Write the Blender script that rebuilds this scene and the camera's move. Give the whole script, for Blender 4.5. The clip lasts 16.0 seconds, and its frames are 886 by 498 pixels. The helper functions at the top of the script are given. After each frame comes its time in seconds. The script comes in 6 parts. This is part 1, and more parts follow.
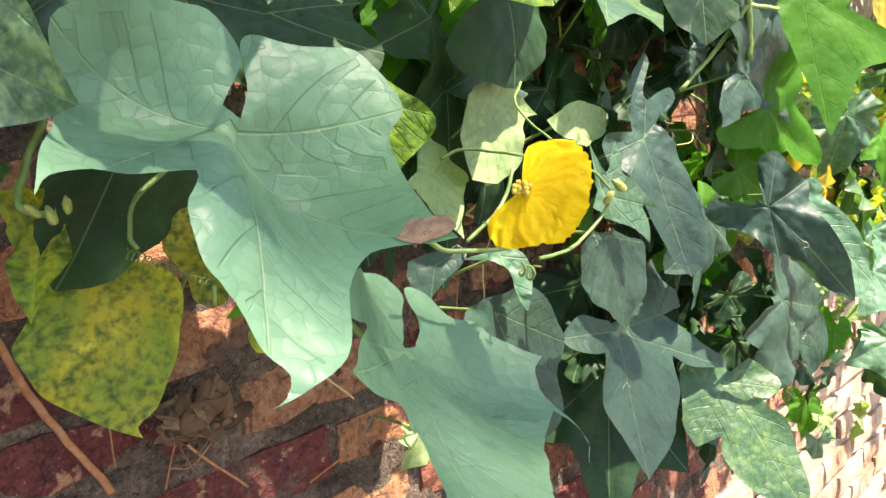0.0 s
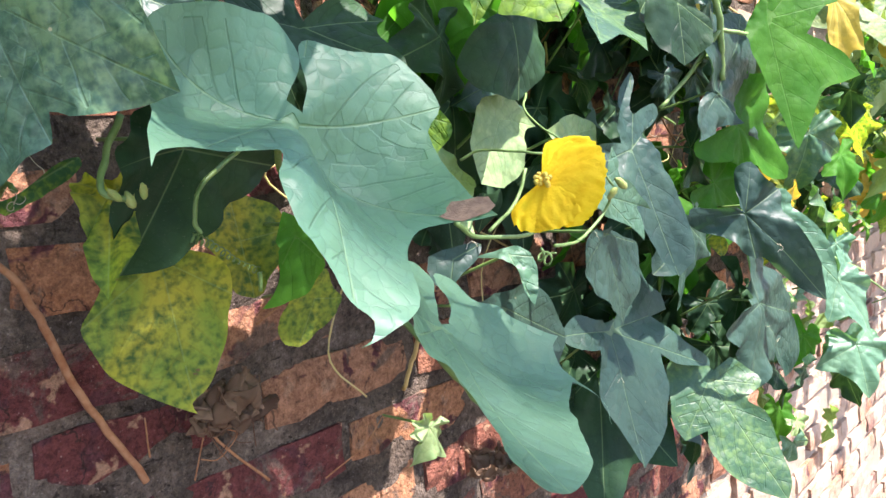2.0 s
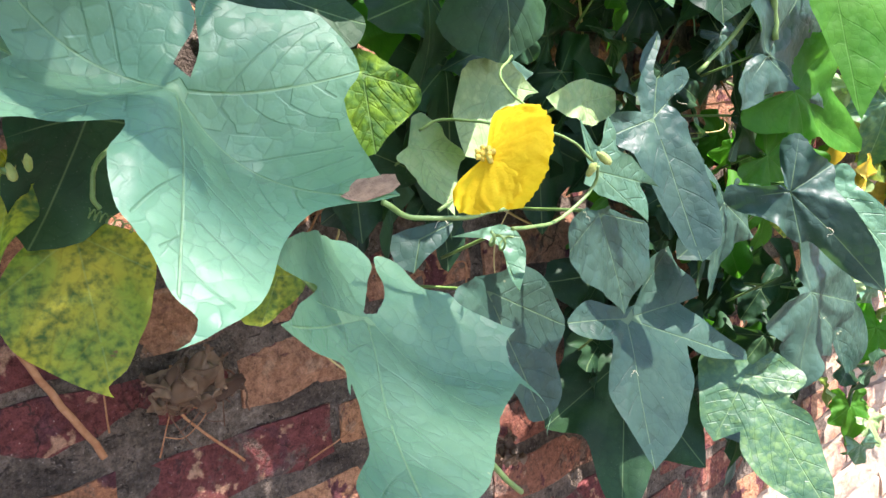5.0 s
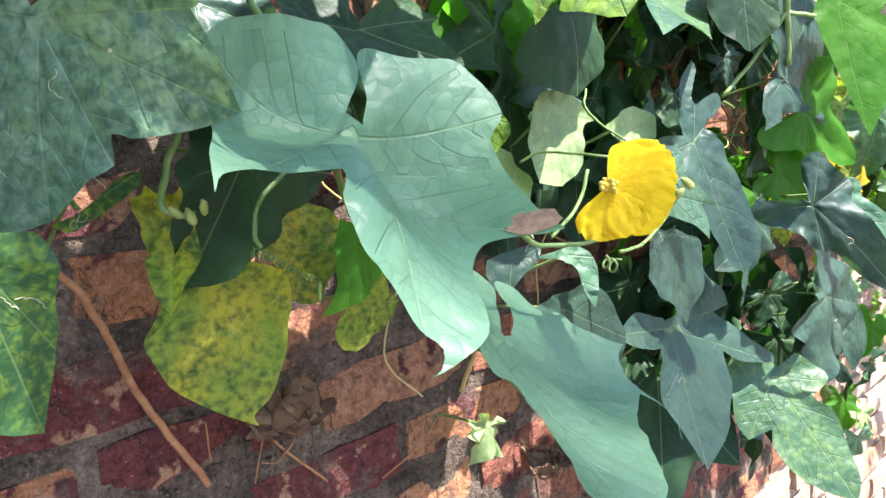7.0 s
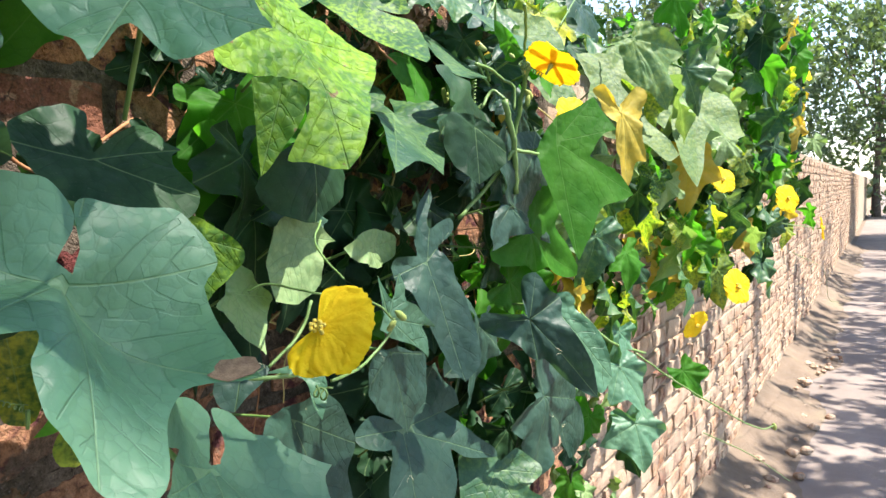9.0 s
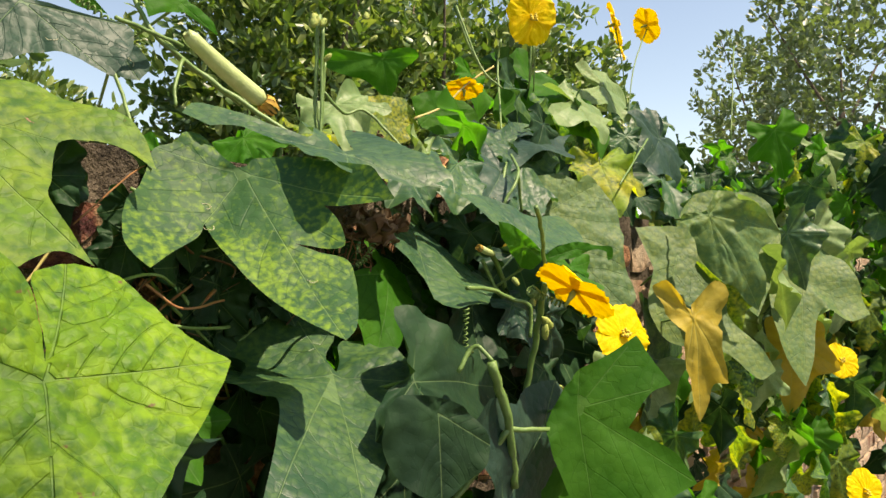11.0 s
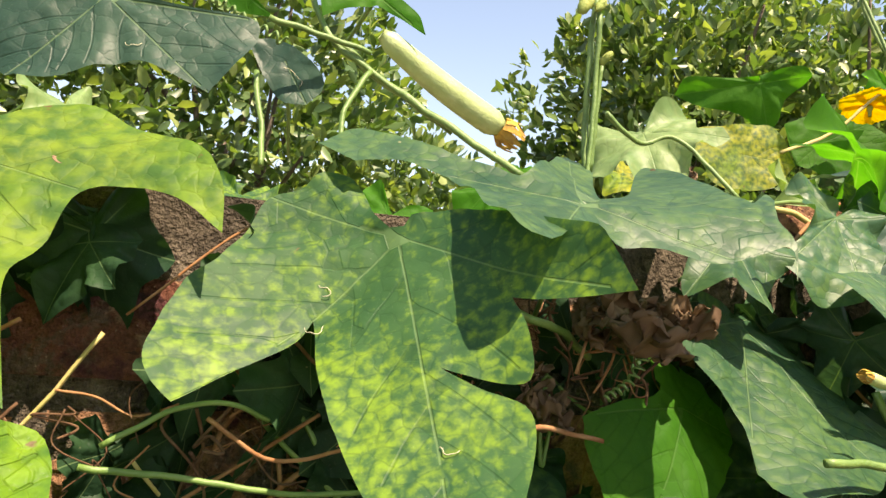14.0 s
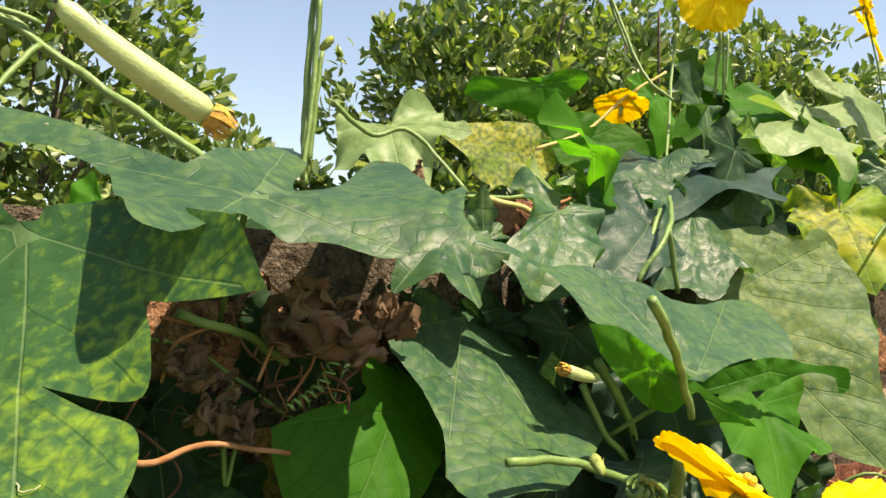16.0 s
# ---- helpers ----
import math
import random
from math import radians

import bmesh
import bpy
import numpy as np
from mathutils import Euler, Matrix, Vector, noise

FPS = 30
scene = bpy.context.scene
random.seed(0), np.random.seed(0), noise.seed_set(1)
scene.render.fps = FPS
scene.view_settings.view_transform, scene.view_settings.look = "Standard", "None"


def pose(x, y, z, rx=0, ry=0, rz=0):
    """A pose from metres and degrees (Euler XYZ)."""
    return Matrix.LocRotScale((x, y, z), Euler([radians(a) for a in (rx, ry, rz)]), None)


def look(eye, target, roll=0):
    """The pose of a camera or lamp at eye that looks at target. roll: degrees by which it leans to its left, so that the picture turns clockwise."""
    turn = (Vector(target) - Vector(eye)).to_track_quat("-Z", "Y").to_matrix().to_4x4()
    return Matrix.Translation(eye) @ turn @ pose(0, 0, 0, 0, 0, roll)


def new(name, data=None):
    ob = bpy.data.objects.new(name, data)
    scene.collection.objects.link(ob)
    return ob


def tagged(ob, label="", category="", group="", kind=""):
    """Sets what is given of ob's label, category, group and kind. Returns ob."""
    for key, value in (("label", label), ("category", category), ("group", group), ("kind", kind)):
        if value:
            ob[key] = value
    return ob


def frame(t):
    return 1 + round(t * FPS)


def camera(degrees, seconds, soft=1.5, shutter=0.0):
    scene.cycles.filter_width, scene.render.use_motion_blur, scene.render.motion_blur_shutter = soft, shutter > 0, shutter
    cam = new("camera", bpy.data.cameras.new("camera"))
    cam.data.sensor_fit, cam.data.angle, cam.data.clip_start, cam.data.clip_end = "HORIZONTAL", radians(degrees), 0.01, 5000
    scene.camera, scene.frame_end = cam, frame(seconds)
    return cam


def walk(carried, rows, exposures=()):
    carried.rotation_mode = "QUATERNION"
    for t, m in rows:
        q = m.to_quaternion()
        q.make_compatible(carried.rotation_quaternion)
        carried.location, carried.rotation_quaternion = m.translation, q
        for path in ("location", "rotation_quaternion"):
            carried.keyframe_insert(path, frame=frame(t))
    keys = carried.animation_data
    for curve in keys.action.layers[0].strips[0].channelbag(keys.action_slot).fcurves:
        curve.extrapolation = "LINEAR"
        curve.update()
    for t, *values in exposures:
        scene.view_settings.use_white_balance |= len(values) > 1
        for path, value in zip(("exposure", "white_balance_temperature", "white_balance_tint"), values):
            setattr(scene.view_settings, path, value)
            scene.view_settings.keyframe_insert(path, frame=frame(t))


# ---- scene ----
from mathutils import geometry

cam = camera(60.1, 16.0)
PATH = [
    (0, (0.004, -0.709, 1.562), (1.406, 0.681, 1.244), -4.0),
    (0.5, (-0.011, -0.719, 1.567), (1.422, 0.641, 1.256), -4.6),
    (1, (-0.034, -0.715, 1.562), (1.418, 0.633, 1.29), -5.2),
    (1.5, (-0.058, -0.712, 1.55), (1.4, 0.635, 1.308), -5.2),
    (2, (-0.078, -0.713, 1.535), (1.403, 0.612, 1.306), -4.4),
    (2.5, (-0.093, -0.708, 1.535), (1.395, 0.616, 1.353), -5.9),
    (3, (-0.107, -0.717, 1.527), (1.373, 0.622, 1.4), -6.4),
    (3.5, (-0.086, -0.727, 1.529), (1.396, 0.607, 1.367), -4.7),
    (3.7, (-0.076, -0.736, 1.528), (1.375, 0.627, 1.341), -4.0),
    (5.8, (0.104, -0.756, 1.537), (1.291, 0.822, 1.216), -5.2),
    (6, (0.09, -0.749, 1.539), (1.255, 0.848, 1.234), -5.5),
    (6.5, (0.056, -0.728, 1.527), (1.319, 0.794, 1.233), -4.6),
    (7, (-0.072, -0.692, 1.558), (1.322, 0.716, 1.283), -5.3),
    (7.5, (-0.129, -0.68, 1.566), (1.352, 0.642, 1.32), -5.1),
    (8, (-0.14, -0.681, 1.563), (1.426, 0.546, 1.348), -1.7),
    (8.5, (-0.129, -0.738, 1.572), (1.543, 0.342, 1.377), -0.1),
    (9, (-0.076, -0.785, 1.627), (1.653, 0.209, 1.476), -1.0),
    (9.2, (-0.041, -0.802, 1.646), (1.685, 0.199, 1.523), -1.4),
    (11.3, (0.388, -0.722, 1.871), (1.895, 0.587, 1.998), 0.9),
    (11.5, (0.419, -0.722, 1.876), (1.818, 0.701, 2.015), 0.7),
    (12, (0.507, -0.781, 1.906), (1.507, 0.945, 2.047), 0.6),
    (12.5, (0.589, -0.834, 1.895), (1.288, 1.038, 1.998), -0.2),
    (13, (0.645, -0.776, 1.892), (1.27, 1.123, 1.962), 0.0),
    (13.5, (0.669, -0.625, 1.916), (1.359, 1.248, 2.032), 2.5),
    (14, (0.68, -0.53, 1.913), (1.452, 1.306, 2.087), 3.6),
    (14.5, (0.719, -0.513, 1.918), (1.517, 1.312, 2.096), 3.9),
    (15, (0.765, -0.523, 1.927), (1.662, 1.257, 2.099), 3.9),
    (15.5, (0.783, -0.553, 1.938), (1.842, 1.131, 2.139), 2.8),
    (16, (0.786, -0.54, 1.919), (1.931, 1.089, 2.112), 1.7),
]
walk(cam, [(t, look(eye, target, roll)) for t, eye, target, roll in PATH], [(0, 2.4, 7400, 26), (1.5, 2.38, 6350, 29), (5.0, 2.5, 6300, 27), (6.5, 2.6, 6300, 26), (7.5, 2.42, 6350, 28), (8.0, 2.42, 6350, 29), (9.2, 1.58, 6600, 14), (11.3, 0.86, 8500, 14), (12.5, 1.0, 8300, 14), (13.2, 1.08, 8500, 15), (14.0, 1.3, 8500, 18), (14.5, 1.32, 8500, 18), (15.5, 1.2, 8500, 15), (16, 1.1, 8500, 15)])

# ---- light: a high sun over the lane, sky all round ----
SUN_DIR = Vector((0.15, -0.45, 0.88)).normalized()
world = bpy.data.worlds.new("sky")
scene.world = world
world.use_nodes = True
wn = world.node_tree.nodes
sky = wn.new("ShaderNodeTexSky")
sky.sky_type, sky.sun_disc = "NISHITA", False
sky.sun_elevation = math.asin(SUN_DIR.z)
sky.sun_rotation = math.atan2(SUN_DIR.x, SUN_DIR.y)
sky.air_density, sky.dust_density, sky.ozone_density = 1.0, 0.5, 1.0
world.node_tree.links.new(sky.outputs[0], wn["Background"].inputs["Color"])
wn["Background"].inputs["Strength"].default_value = 0.13
sun = new("sun", bpy.data.lights.new("sun", "SUN"))
sun.data.energy, sun.data.angle, sun.data.color = 5.0, radians(0.53), (1.0, 0.95, 0.86)
sun.matrix_basis = look(SUN_DIR * 30, (0, 0, 0))

GROUND, TOP = -0.115, 1.99


# ---- materials ----
def mat_nodes(name):
    m = bpy.data.materials.new(name)
    m.use_nodes = True
    nt = m.node_tree
    return m, nt, nt.nodes, nt.nodes["Principled BSDF"]


def ramp(nt, fac, stops):
    r = nt.nodes.new("ShaderNodeValToRGB")
    while len(r.color_ramp.elements) < len(stops):
        r.color_ramp.elements.new(0.5)
    for e, (p, c) in zip(r.color_ramp.elements, stops):
        e.position, e.color = p, (*c, 1) if len(c) == 3 else c
    nt.links.new(fac, r.inputs[0])
    return r.outputs[0]


def noise_tex(nt, vec, scale, detail=4, rough=0.55, dist=0.0):
    n = nt.nodes.new("ShaderNodeTexNoise")
    n.inputs["Scale"].default_value, n.inputs["Detail"].default_value = scale, detail
    n.inputs["Roughness"].default_value, n.inputs["Distortion"].default_value = rough, dist
    nt.links.new(vec, n.inputs["Vector"])
    return n.outputs["Fac"]


def maths(nt, op, a, b=None, c=None):
    n = nt.nodes.new("ShaderNodeMath")
    n.operation = op
    for k, v in enumerate((a, b, c)):
        if v is None:
            continue
        if isinstance(v, (int, float)):
            n.inputs[k].default_value = v
        else:
            nt.links.new(v, n.inputs[k])
    return n.outputs[0]


def step(nt, x, lo, hi, a=0.0, b=1.0):
    n = nt.nodes.new("ShaderNodeMapRange")
    n.interpolation_type = "SMOOTHSTEP"
    n.inputs["From Min"].default_value, n.inputs["From Max"].default_value = lo, hi
    n.inputs["To Min"].default_value, n.inputs["To Max"].default_value = a, b
    nt.links.new(x, n.inputs["Value"])
    return n.outputs["Result"]


def mixc(nt, fac, a, b, mode="MIX"):
    n = nt.nodes.new("ShaderNodeMix")
    n.data_type, n.blend_type = "RGBA", mode
    for k, v in ((0, fac), (6, a), (7, b)):
        if isinstance(v, (int, float)):
            n.inputs[k].default_value = v
        elif isinstance(v, tuple):
            n.inputs[k].default_value = (*v, 1)
        else:
            nt.links.new(v, n.inputs[k])
    return n.outputs[2]


def bump(nt, height, distance, strength=1.0):
    b = nt.nodes.new("ShaderNodeBump")
    b.inputs["Distance"].default_value, b.inputs["Strength"].default_value = distance, strength
    nt.links.new(height, b.inputs["Height"])
    return b.outputs[0]


def leaf_material(name, c1, c2, blotch, amount, blot_scale=110, rough=0.45, brown=0.0, vein=(0.24, 0.36, 0.16), trans=0.3,
                  tcol=None, quilt=0.0008, veinmix=0.24, flecks=0.25, spec=0.3, creased=0.16):
    """Leaf lamina: two tones, blotches between the veins, sunken vein net, light passing through."""
    m, nt, ns, bs = mat_nodes(name)
    lk = nt.links.new
    uv = ns.new("ShaderNodeUVMap")
    uv.uv_map = "vein"
    sep = ns.new("ShaderNodeSeparateXYZ")
    lk(uv.outputs[0], sep.inputs[0])
    flat = ns.new("ShaderNodeUVMap")
    flat.uv_map = "flat"
    info = ns.new("ShaderNodeObjectInfo")
    off = ns.new("ShaderNodeVectorMath")
    off.operation = "ADD"
    lk(flat.outputs[0], off.inputs[0])
    lk(maths(nt, "MULTIPLY", info.outputs["Random"], 37.0), off.inputs[1])
    vec = off.outputs[0]
    u = sep.outputs[0]
    broad = noise_tex(nt, vec, 16, 3)
    fine = noise_tex(nt, vec, blot_scale, 3, 0.5)
    grain = noise_tex(nt, vec, 700, 2)
    main = step(nt, u, 0.0003, 0.001, 1.0, 0.0)
    vor = ns.new("ShaderNodeTexVoronoi")
    vor.feature = "DISTANCE_TO_EDGE"
    vor.inputs["Scale"].default_value = 85
    bend = ns.new("ShaderNodeVectorMath")
    bend.operation = "ADD"
    lk(vec, bend.inputs[0])
    lk(maths(nt, "MULTIPLY", noise_tex(nt, vec, 60, 3), 0.009), bend.inputs[1])
    lk(bend.outputs[0], vor.inputs["Vector"])
    net = step(nt, vor.outputs["Distance"], 0.0, 0.1, 1.0, 0.0)
    side = step(nt, sep.outputs[1], 0.0002, 0.0011, 1.0, 0.0)
    cells = ns.new("ShaderNodeTexVoronoi")
    cells.feature = "SMOOTH_F1"
    cells.inputs["Scale"].default_value = 85
    cells.inputs["Smoothness"].default_value = 0.55
    lk(bend.outputs[0], cells.inputs["Vector"])
    pillow = cells.outputs["Distance"]
    col = mixc(nt, step(nt, broad, 0.35, 0.65), c1, c2)
    hue = maths(nt, "MULTIPLY_ADD", info.outputs["Random"], 0.5, 0.75)
    tint = ns.new("ShaderNodeCombineXYZ")
    for k in range(3):
        lk(hue, tint.inputs[k])
    col = mixc(nt, 0.6, col, tint.outputs[0], "MULTIPLY")
    if amount > 0:
        spread = noise_tex(nt, vec, 9, 2)
        lim = maths(nt, "MULTIPLY_ADD", spread, -0.6, 0.9 - 0.3 * amount)
        mask = step(nt, maths(nt, "SUBTRACT", maths(nt, "ADD", fine, maths(nt, "MULTIPLY", net, -0.05)), lim), -0.2, 0.26)
        col = mixc(nt, mask, col, blotch)
    # crinkle shade put into the colour: net creases and side veins go darker
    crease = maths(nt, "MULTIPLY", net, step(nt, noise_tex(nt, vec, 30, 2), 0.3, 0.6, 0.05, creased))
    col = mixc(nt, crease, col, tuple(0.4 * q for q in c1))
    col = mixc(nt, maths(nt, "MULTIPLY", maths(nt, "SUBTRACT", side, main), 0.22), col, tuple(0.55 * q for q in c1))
    col = mixc(nt, maths(nt, "MULTIPLY", main, veinmix), col, vein)
    if brown > 0:
        rot = step(nt, noise_tex(nt, vec, 34, 4, 0.65), 0.74 - 0.12 * brown, 0.78 - 0.12 * brown)
        col = mixc(nt, rot, col, (0.14, 0.1, 0.04))
    cell = ns.new("ShaderNodeTexVoronoi")
    cell.inputs["Scale"].default_value = 38
    lk(vec, cell.inputs["Vector"])
    pick = ns.new("ShaderNodeSeparateXYZ")
    lk(cell.outputs["Color"], pick.inputs[0])
    fleck = maths(nt, "MULTIPLY", step(nt, cell.outputs["Distance"], 0.035, 0.06, 1.0, 0.0), step(nt, pick.outputs[0], 0.78, 0.8))
    col = mixc(nt, maths(nt, "MULTIPLY", fleck, flecks), col, (0.42, 0.4, 0.24))
    dust = step(nt, grain, 0.66, 0.78)
    col = mixc(nt, maths(nt, "MULTIPLY", dust, 0.12), col, (0.45, 0.5, 0.42))
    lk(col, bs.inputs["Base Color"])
    lk(maths(nt, "MULTIPLY_ADD", broad, 0.25, rough - 0.12), bs.inputs["Roughness"])
    bs.inputs["Specular IOR Level"].default_value = spec
    h = maths(nt, "MULTIPLY", main, 0.35)
    h = maths(nt, "ADD", h, maths(nt, "ADD", maths(nt, "MULTIPLY", pillow, 1.2), maths(nt, "MULTIPLY_ADD", crease, 0.9, maths(nt, "MULTIPLY", side, 0.4))))
    h = maths(nt, "SUBTRACT", maths(nt, "MULTIPLY", fine, 0.15), h)
    nrm = bump(nt, h, quilt, 0.75)
    lk(nrm, bs.inputs["Normal"])
    tr = ns.new("ShaderNodeBsdfTranslucent")
    lk(mixc(nt, 1.0, col, tcol or (2.2, 2.4, 0.9), "MULTIPLY"), tr.inputs["Color"])
    lk(nrm, tr.inputs["Normal"])
    mx = ns.new("ShaderNodeMixShader")
    mx.inputs[0].default_value = trans
    lk(bs.outputs[0], mx.inputs[1])
    lk(tr.outputs[0], mx.inputs[2])
    lk(mx.outputs[0], ns["Material Output"].inputs["Surface"])
    return m


LEAF = {
    "glaucous": leaf_material("leaf_blue_green", (0.068, 0.168, 0.096), (0.094, 0.203, 0.114), (0.1, 0.2, 0.09), 0.0, rough=0.46, trans=0.24, quilt=0.0016, spec=0.32),
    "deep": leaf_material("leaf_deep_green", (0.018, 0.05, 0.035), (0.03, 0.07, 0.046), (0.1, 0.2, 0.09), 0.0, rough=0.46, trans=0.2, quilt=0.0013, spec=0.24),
    "sage": leaf_material("leaf_grey_green", (0.02, 0.07, 0.032), (0.034, 0.096, 0.042), (0.07, 0.14, 0.04), 0.15, 110, rough=0.46, trans=0.22, quilt=0.0014, flecks=0.4, spec=0.32),
    "ash": leaf_material("leaf_ash_green", (0.056, 0.118, 0.045), (0.08, 0.145, 0.055), (0.13, 0.19, 0.05), 0.35, 110, rough=0.55, trans=0.25, quilt=0.0013, flecks=0.5, spec=0.2),
    # dark green lowered further so that gap shade sits in the colour
    "dark": leaf_material("leaf_dark_shaded", (0.011, 0.034, 0.016), (0.02, 0.055, 0.022), (0.08, 0.15, 0.05), 0.0, rough=0.5, trans=0.15, spec=0.12),
    "green": leaf_material("leaf_fresh_green", (0.03, 0.135, 0.012), (0.048, 0.17, 0.017), (0.1, 0.2, 0.05), 0.0, rough=0.55, trans=0.5, spec=0.12, veinmix=0.12),
    "pale": leaf_material("leaf_pale_green", (0.13, 0.22, 0.085), (0.17, 0.26, 0.10), (0.2, 0.28, 0.12), 0.2, rough=0.5, trans=0.25, brown=0.1, quilt=0.0011),
    "mottled": leaf_material("leaf_mottled", (0.022, 0.08, 0.03), (0.036, 0.105, 0.034), (0.17, 0.29, 0.03), 0.1, 150, rough=0.52, trans=0.3, brown=0.05, flecks=0.8, spec=0.2),
    "bluemottled": leaf_material("leaf_blue_mottled", (0.1, 0.21, 0.135), (0.14, 0.25, 0.11), (0.03, 0.09, 0.052), 0.6, 150, rough=0.4, trans=0.14, spec=0.45, brown=0.03, quilt=0.0013, flecks=0.9, veinmix=0.14),
    "limemottled": leaf_material("leaf_lime_mottled", (0.09, 0.185, 0.018), (0.15, 0.225, 0.026), (0.04, 0.11, 0.022), 0.3, 80, rough=0.55, trans=0.3, brown=0.65, quilt=0.0018, spec=0.2),
    "lime": leaf_material("leaf_lime_bullate", (0.1, 0.215, 0.014), (0.165, 0.285, 0.02), (0.04, 0.12, 0.018), 0.4, 90, rough=0.55, trans=0.3, brown=0.85, quilt=0.004, spec=0.22),
    "yellowing": leaf_material("leaf_yellowing", (0.34, 0.34, 0.03), (0.17, 0.27, 0.03), (0.04, 0.1, 0.02), 0.4, 150, rough=0.58, trans=0.4, brown=0.25),
    "yellow": leaf_material("leaf_yellow", (0.5, 0.36, 0.035), (0.42, 0.33, 0.05), (0.35, 0.28, 0.04), 0.3, 60, rough=0.58, trans=0.4, brown=0.2, tcol=(1.5, 1.4, 0.7)),
    "dry": leaf_material("leaf_dry_brown", (0.13, 0.078, 0.042), (0.06, 0.034, 0.02), (0.2, 0.135, 0.08), 0.4, 60, rough=0.85, trans=0.12, brown=0.4, tcol=(1.2, 1.0, 0.8), vein=(0.3, 0.22, 0.15)),
}


def plain_material(name, c1, c2, scale=40, rough=0.6, bump_d=0.0008, trans=0.0, tcol=(1, 1, 1), bscale=None):
    m, nt, ns, bs = mat_nodes(name)
    tc = ns.new("ShaderNodeTexCoord")
    vec = tc.outputs["Object"]
    info = ns.new("ShaderNodeObjectInfo")
    off = ns.new("ShaderNodeVectorMath")
    off.operation = "ADD"
    nt.links.new(vec, off.inputs[0])
    nt.links.new(maths(nt, "MULTIPLY", info.outputs["Random"], 19.0), off.inputs[1])
    n = noise_tex(nt, off.outputs[0], scale, 5, 0.6)
    col = mixc(nt, step(nt, n, 0.3, 0.7), c1, c2)
    nt.links.new(col, bs.inputs["Base Color"])
    bs.inputs["Roughness"].default_value = rough
    bs.inputs["Specular IOR Level"].default_value = 0.5 if rough < 0.55 else 0.15
    nrm = bump(nt, noise_tex(nt, off.outputs[0], bscale or scale * 4, 4), bump_d)
    nt.links.new(nrm, bs.inputs["Normal"])
    if trans:
        tr = ns.new("ShaderNodeBsdfTranslucent")
        nt.links.new(mixc(nt, 1.0, col, tcol, "MULTIPLY"), tr.inputs["Color"])
        mx = ns.new("ShaderNodeMixShader")
        mx.inputs[0].default_value = trans
        nt.links.new(bs.outputs[0], mx.inputs[1])
        nt.links.new(tr.outputs[0], mx.inputs[2])
        nt.links.new(mx.outputs[0], ns["Material Output"].inputs["Surface"])
    return m


STEM = {
    "green": plain_material("stem_green", (0.085, 0.165, 0.035), (0.14, 0.235, 0.06), 60, 0.5),
    "pale": plain_material("stem_pale", (0.42, 0.36, 0.12), (0.5, 0.4, 0.18), 60, 0.6),
    "dead": plain_material("stem_dead", (0.07, 0.035, 0.02), (0.15, 0.085, 0.05), 80, 0.9),
    "dry": plain_material("stem_dry", (0.24, 0.105, 0.045), (0.34, 0.18, 0.09), 80, 0.8),
}
PETAL = plain_material("petal_yellow", (0.8, 0.55, 0.01), (0.88, 0.67, 0.02), 60, 0.6, 0.0011, 0.35, (1.0, 0.85, 0.4), 260)
STAMEN = plain_material("stamen", (0.7, 0.5, 0.05), (0.55, 0.45, 0.1), 300, 0.7)
GOURD = plain_material("gourd_skin", (0.33, 0.42, 0.16), (0.42, 0.5, 0.22), 90, 0.45, 0.0006)
BUDMAT = plain_material("bud_green", (0.2, 0.27, 0.07), (0.3, 0.33, 0.1), 120, 0.6)
WITHER = plain_material("withered_petal", (0.5, 0.33, 0.06), (0.3, 0.17, 0.05), 90, 0.8)
BARK = plain_material("bark", (0.1, 0.08, 0.06), (0.18, 0.15, 0.12), 9, 0.9, 0.012)
PATCH = plain_material("dead_patch", (0.25, 0.17, 0.1), (0.15, 0.1, 0.06), 160, 0.85)


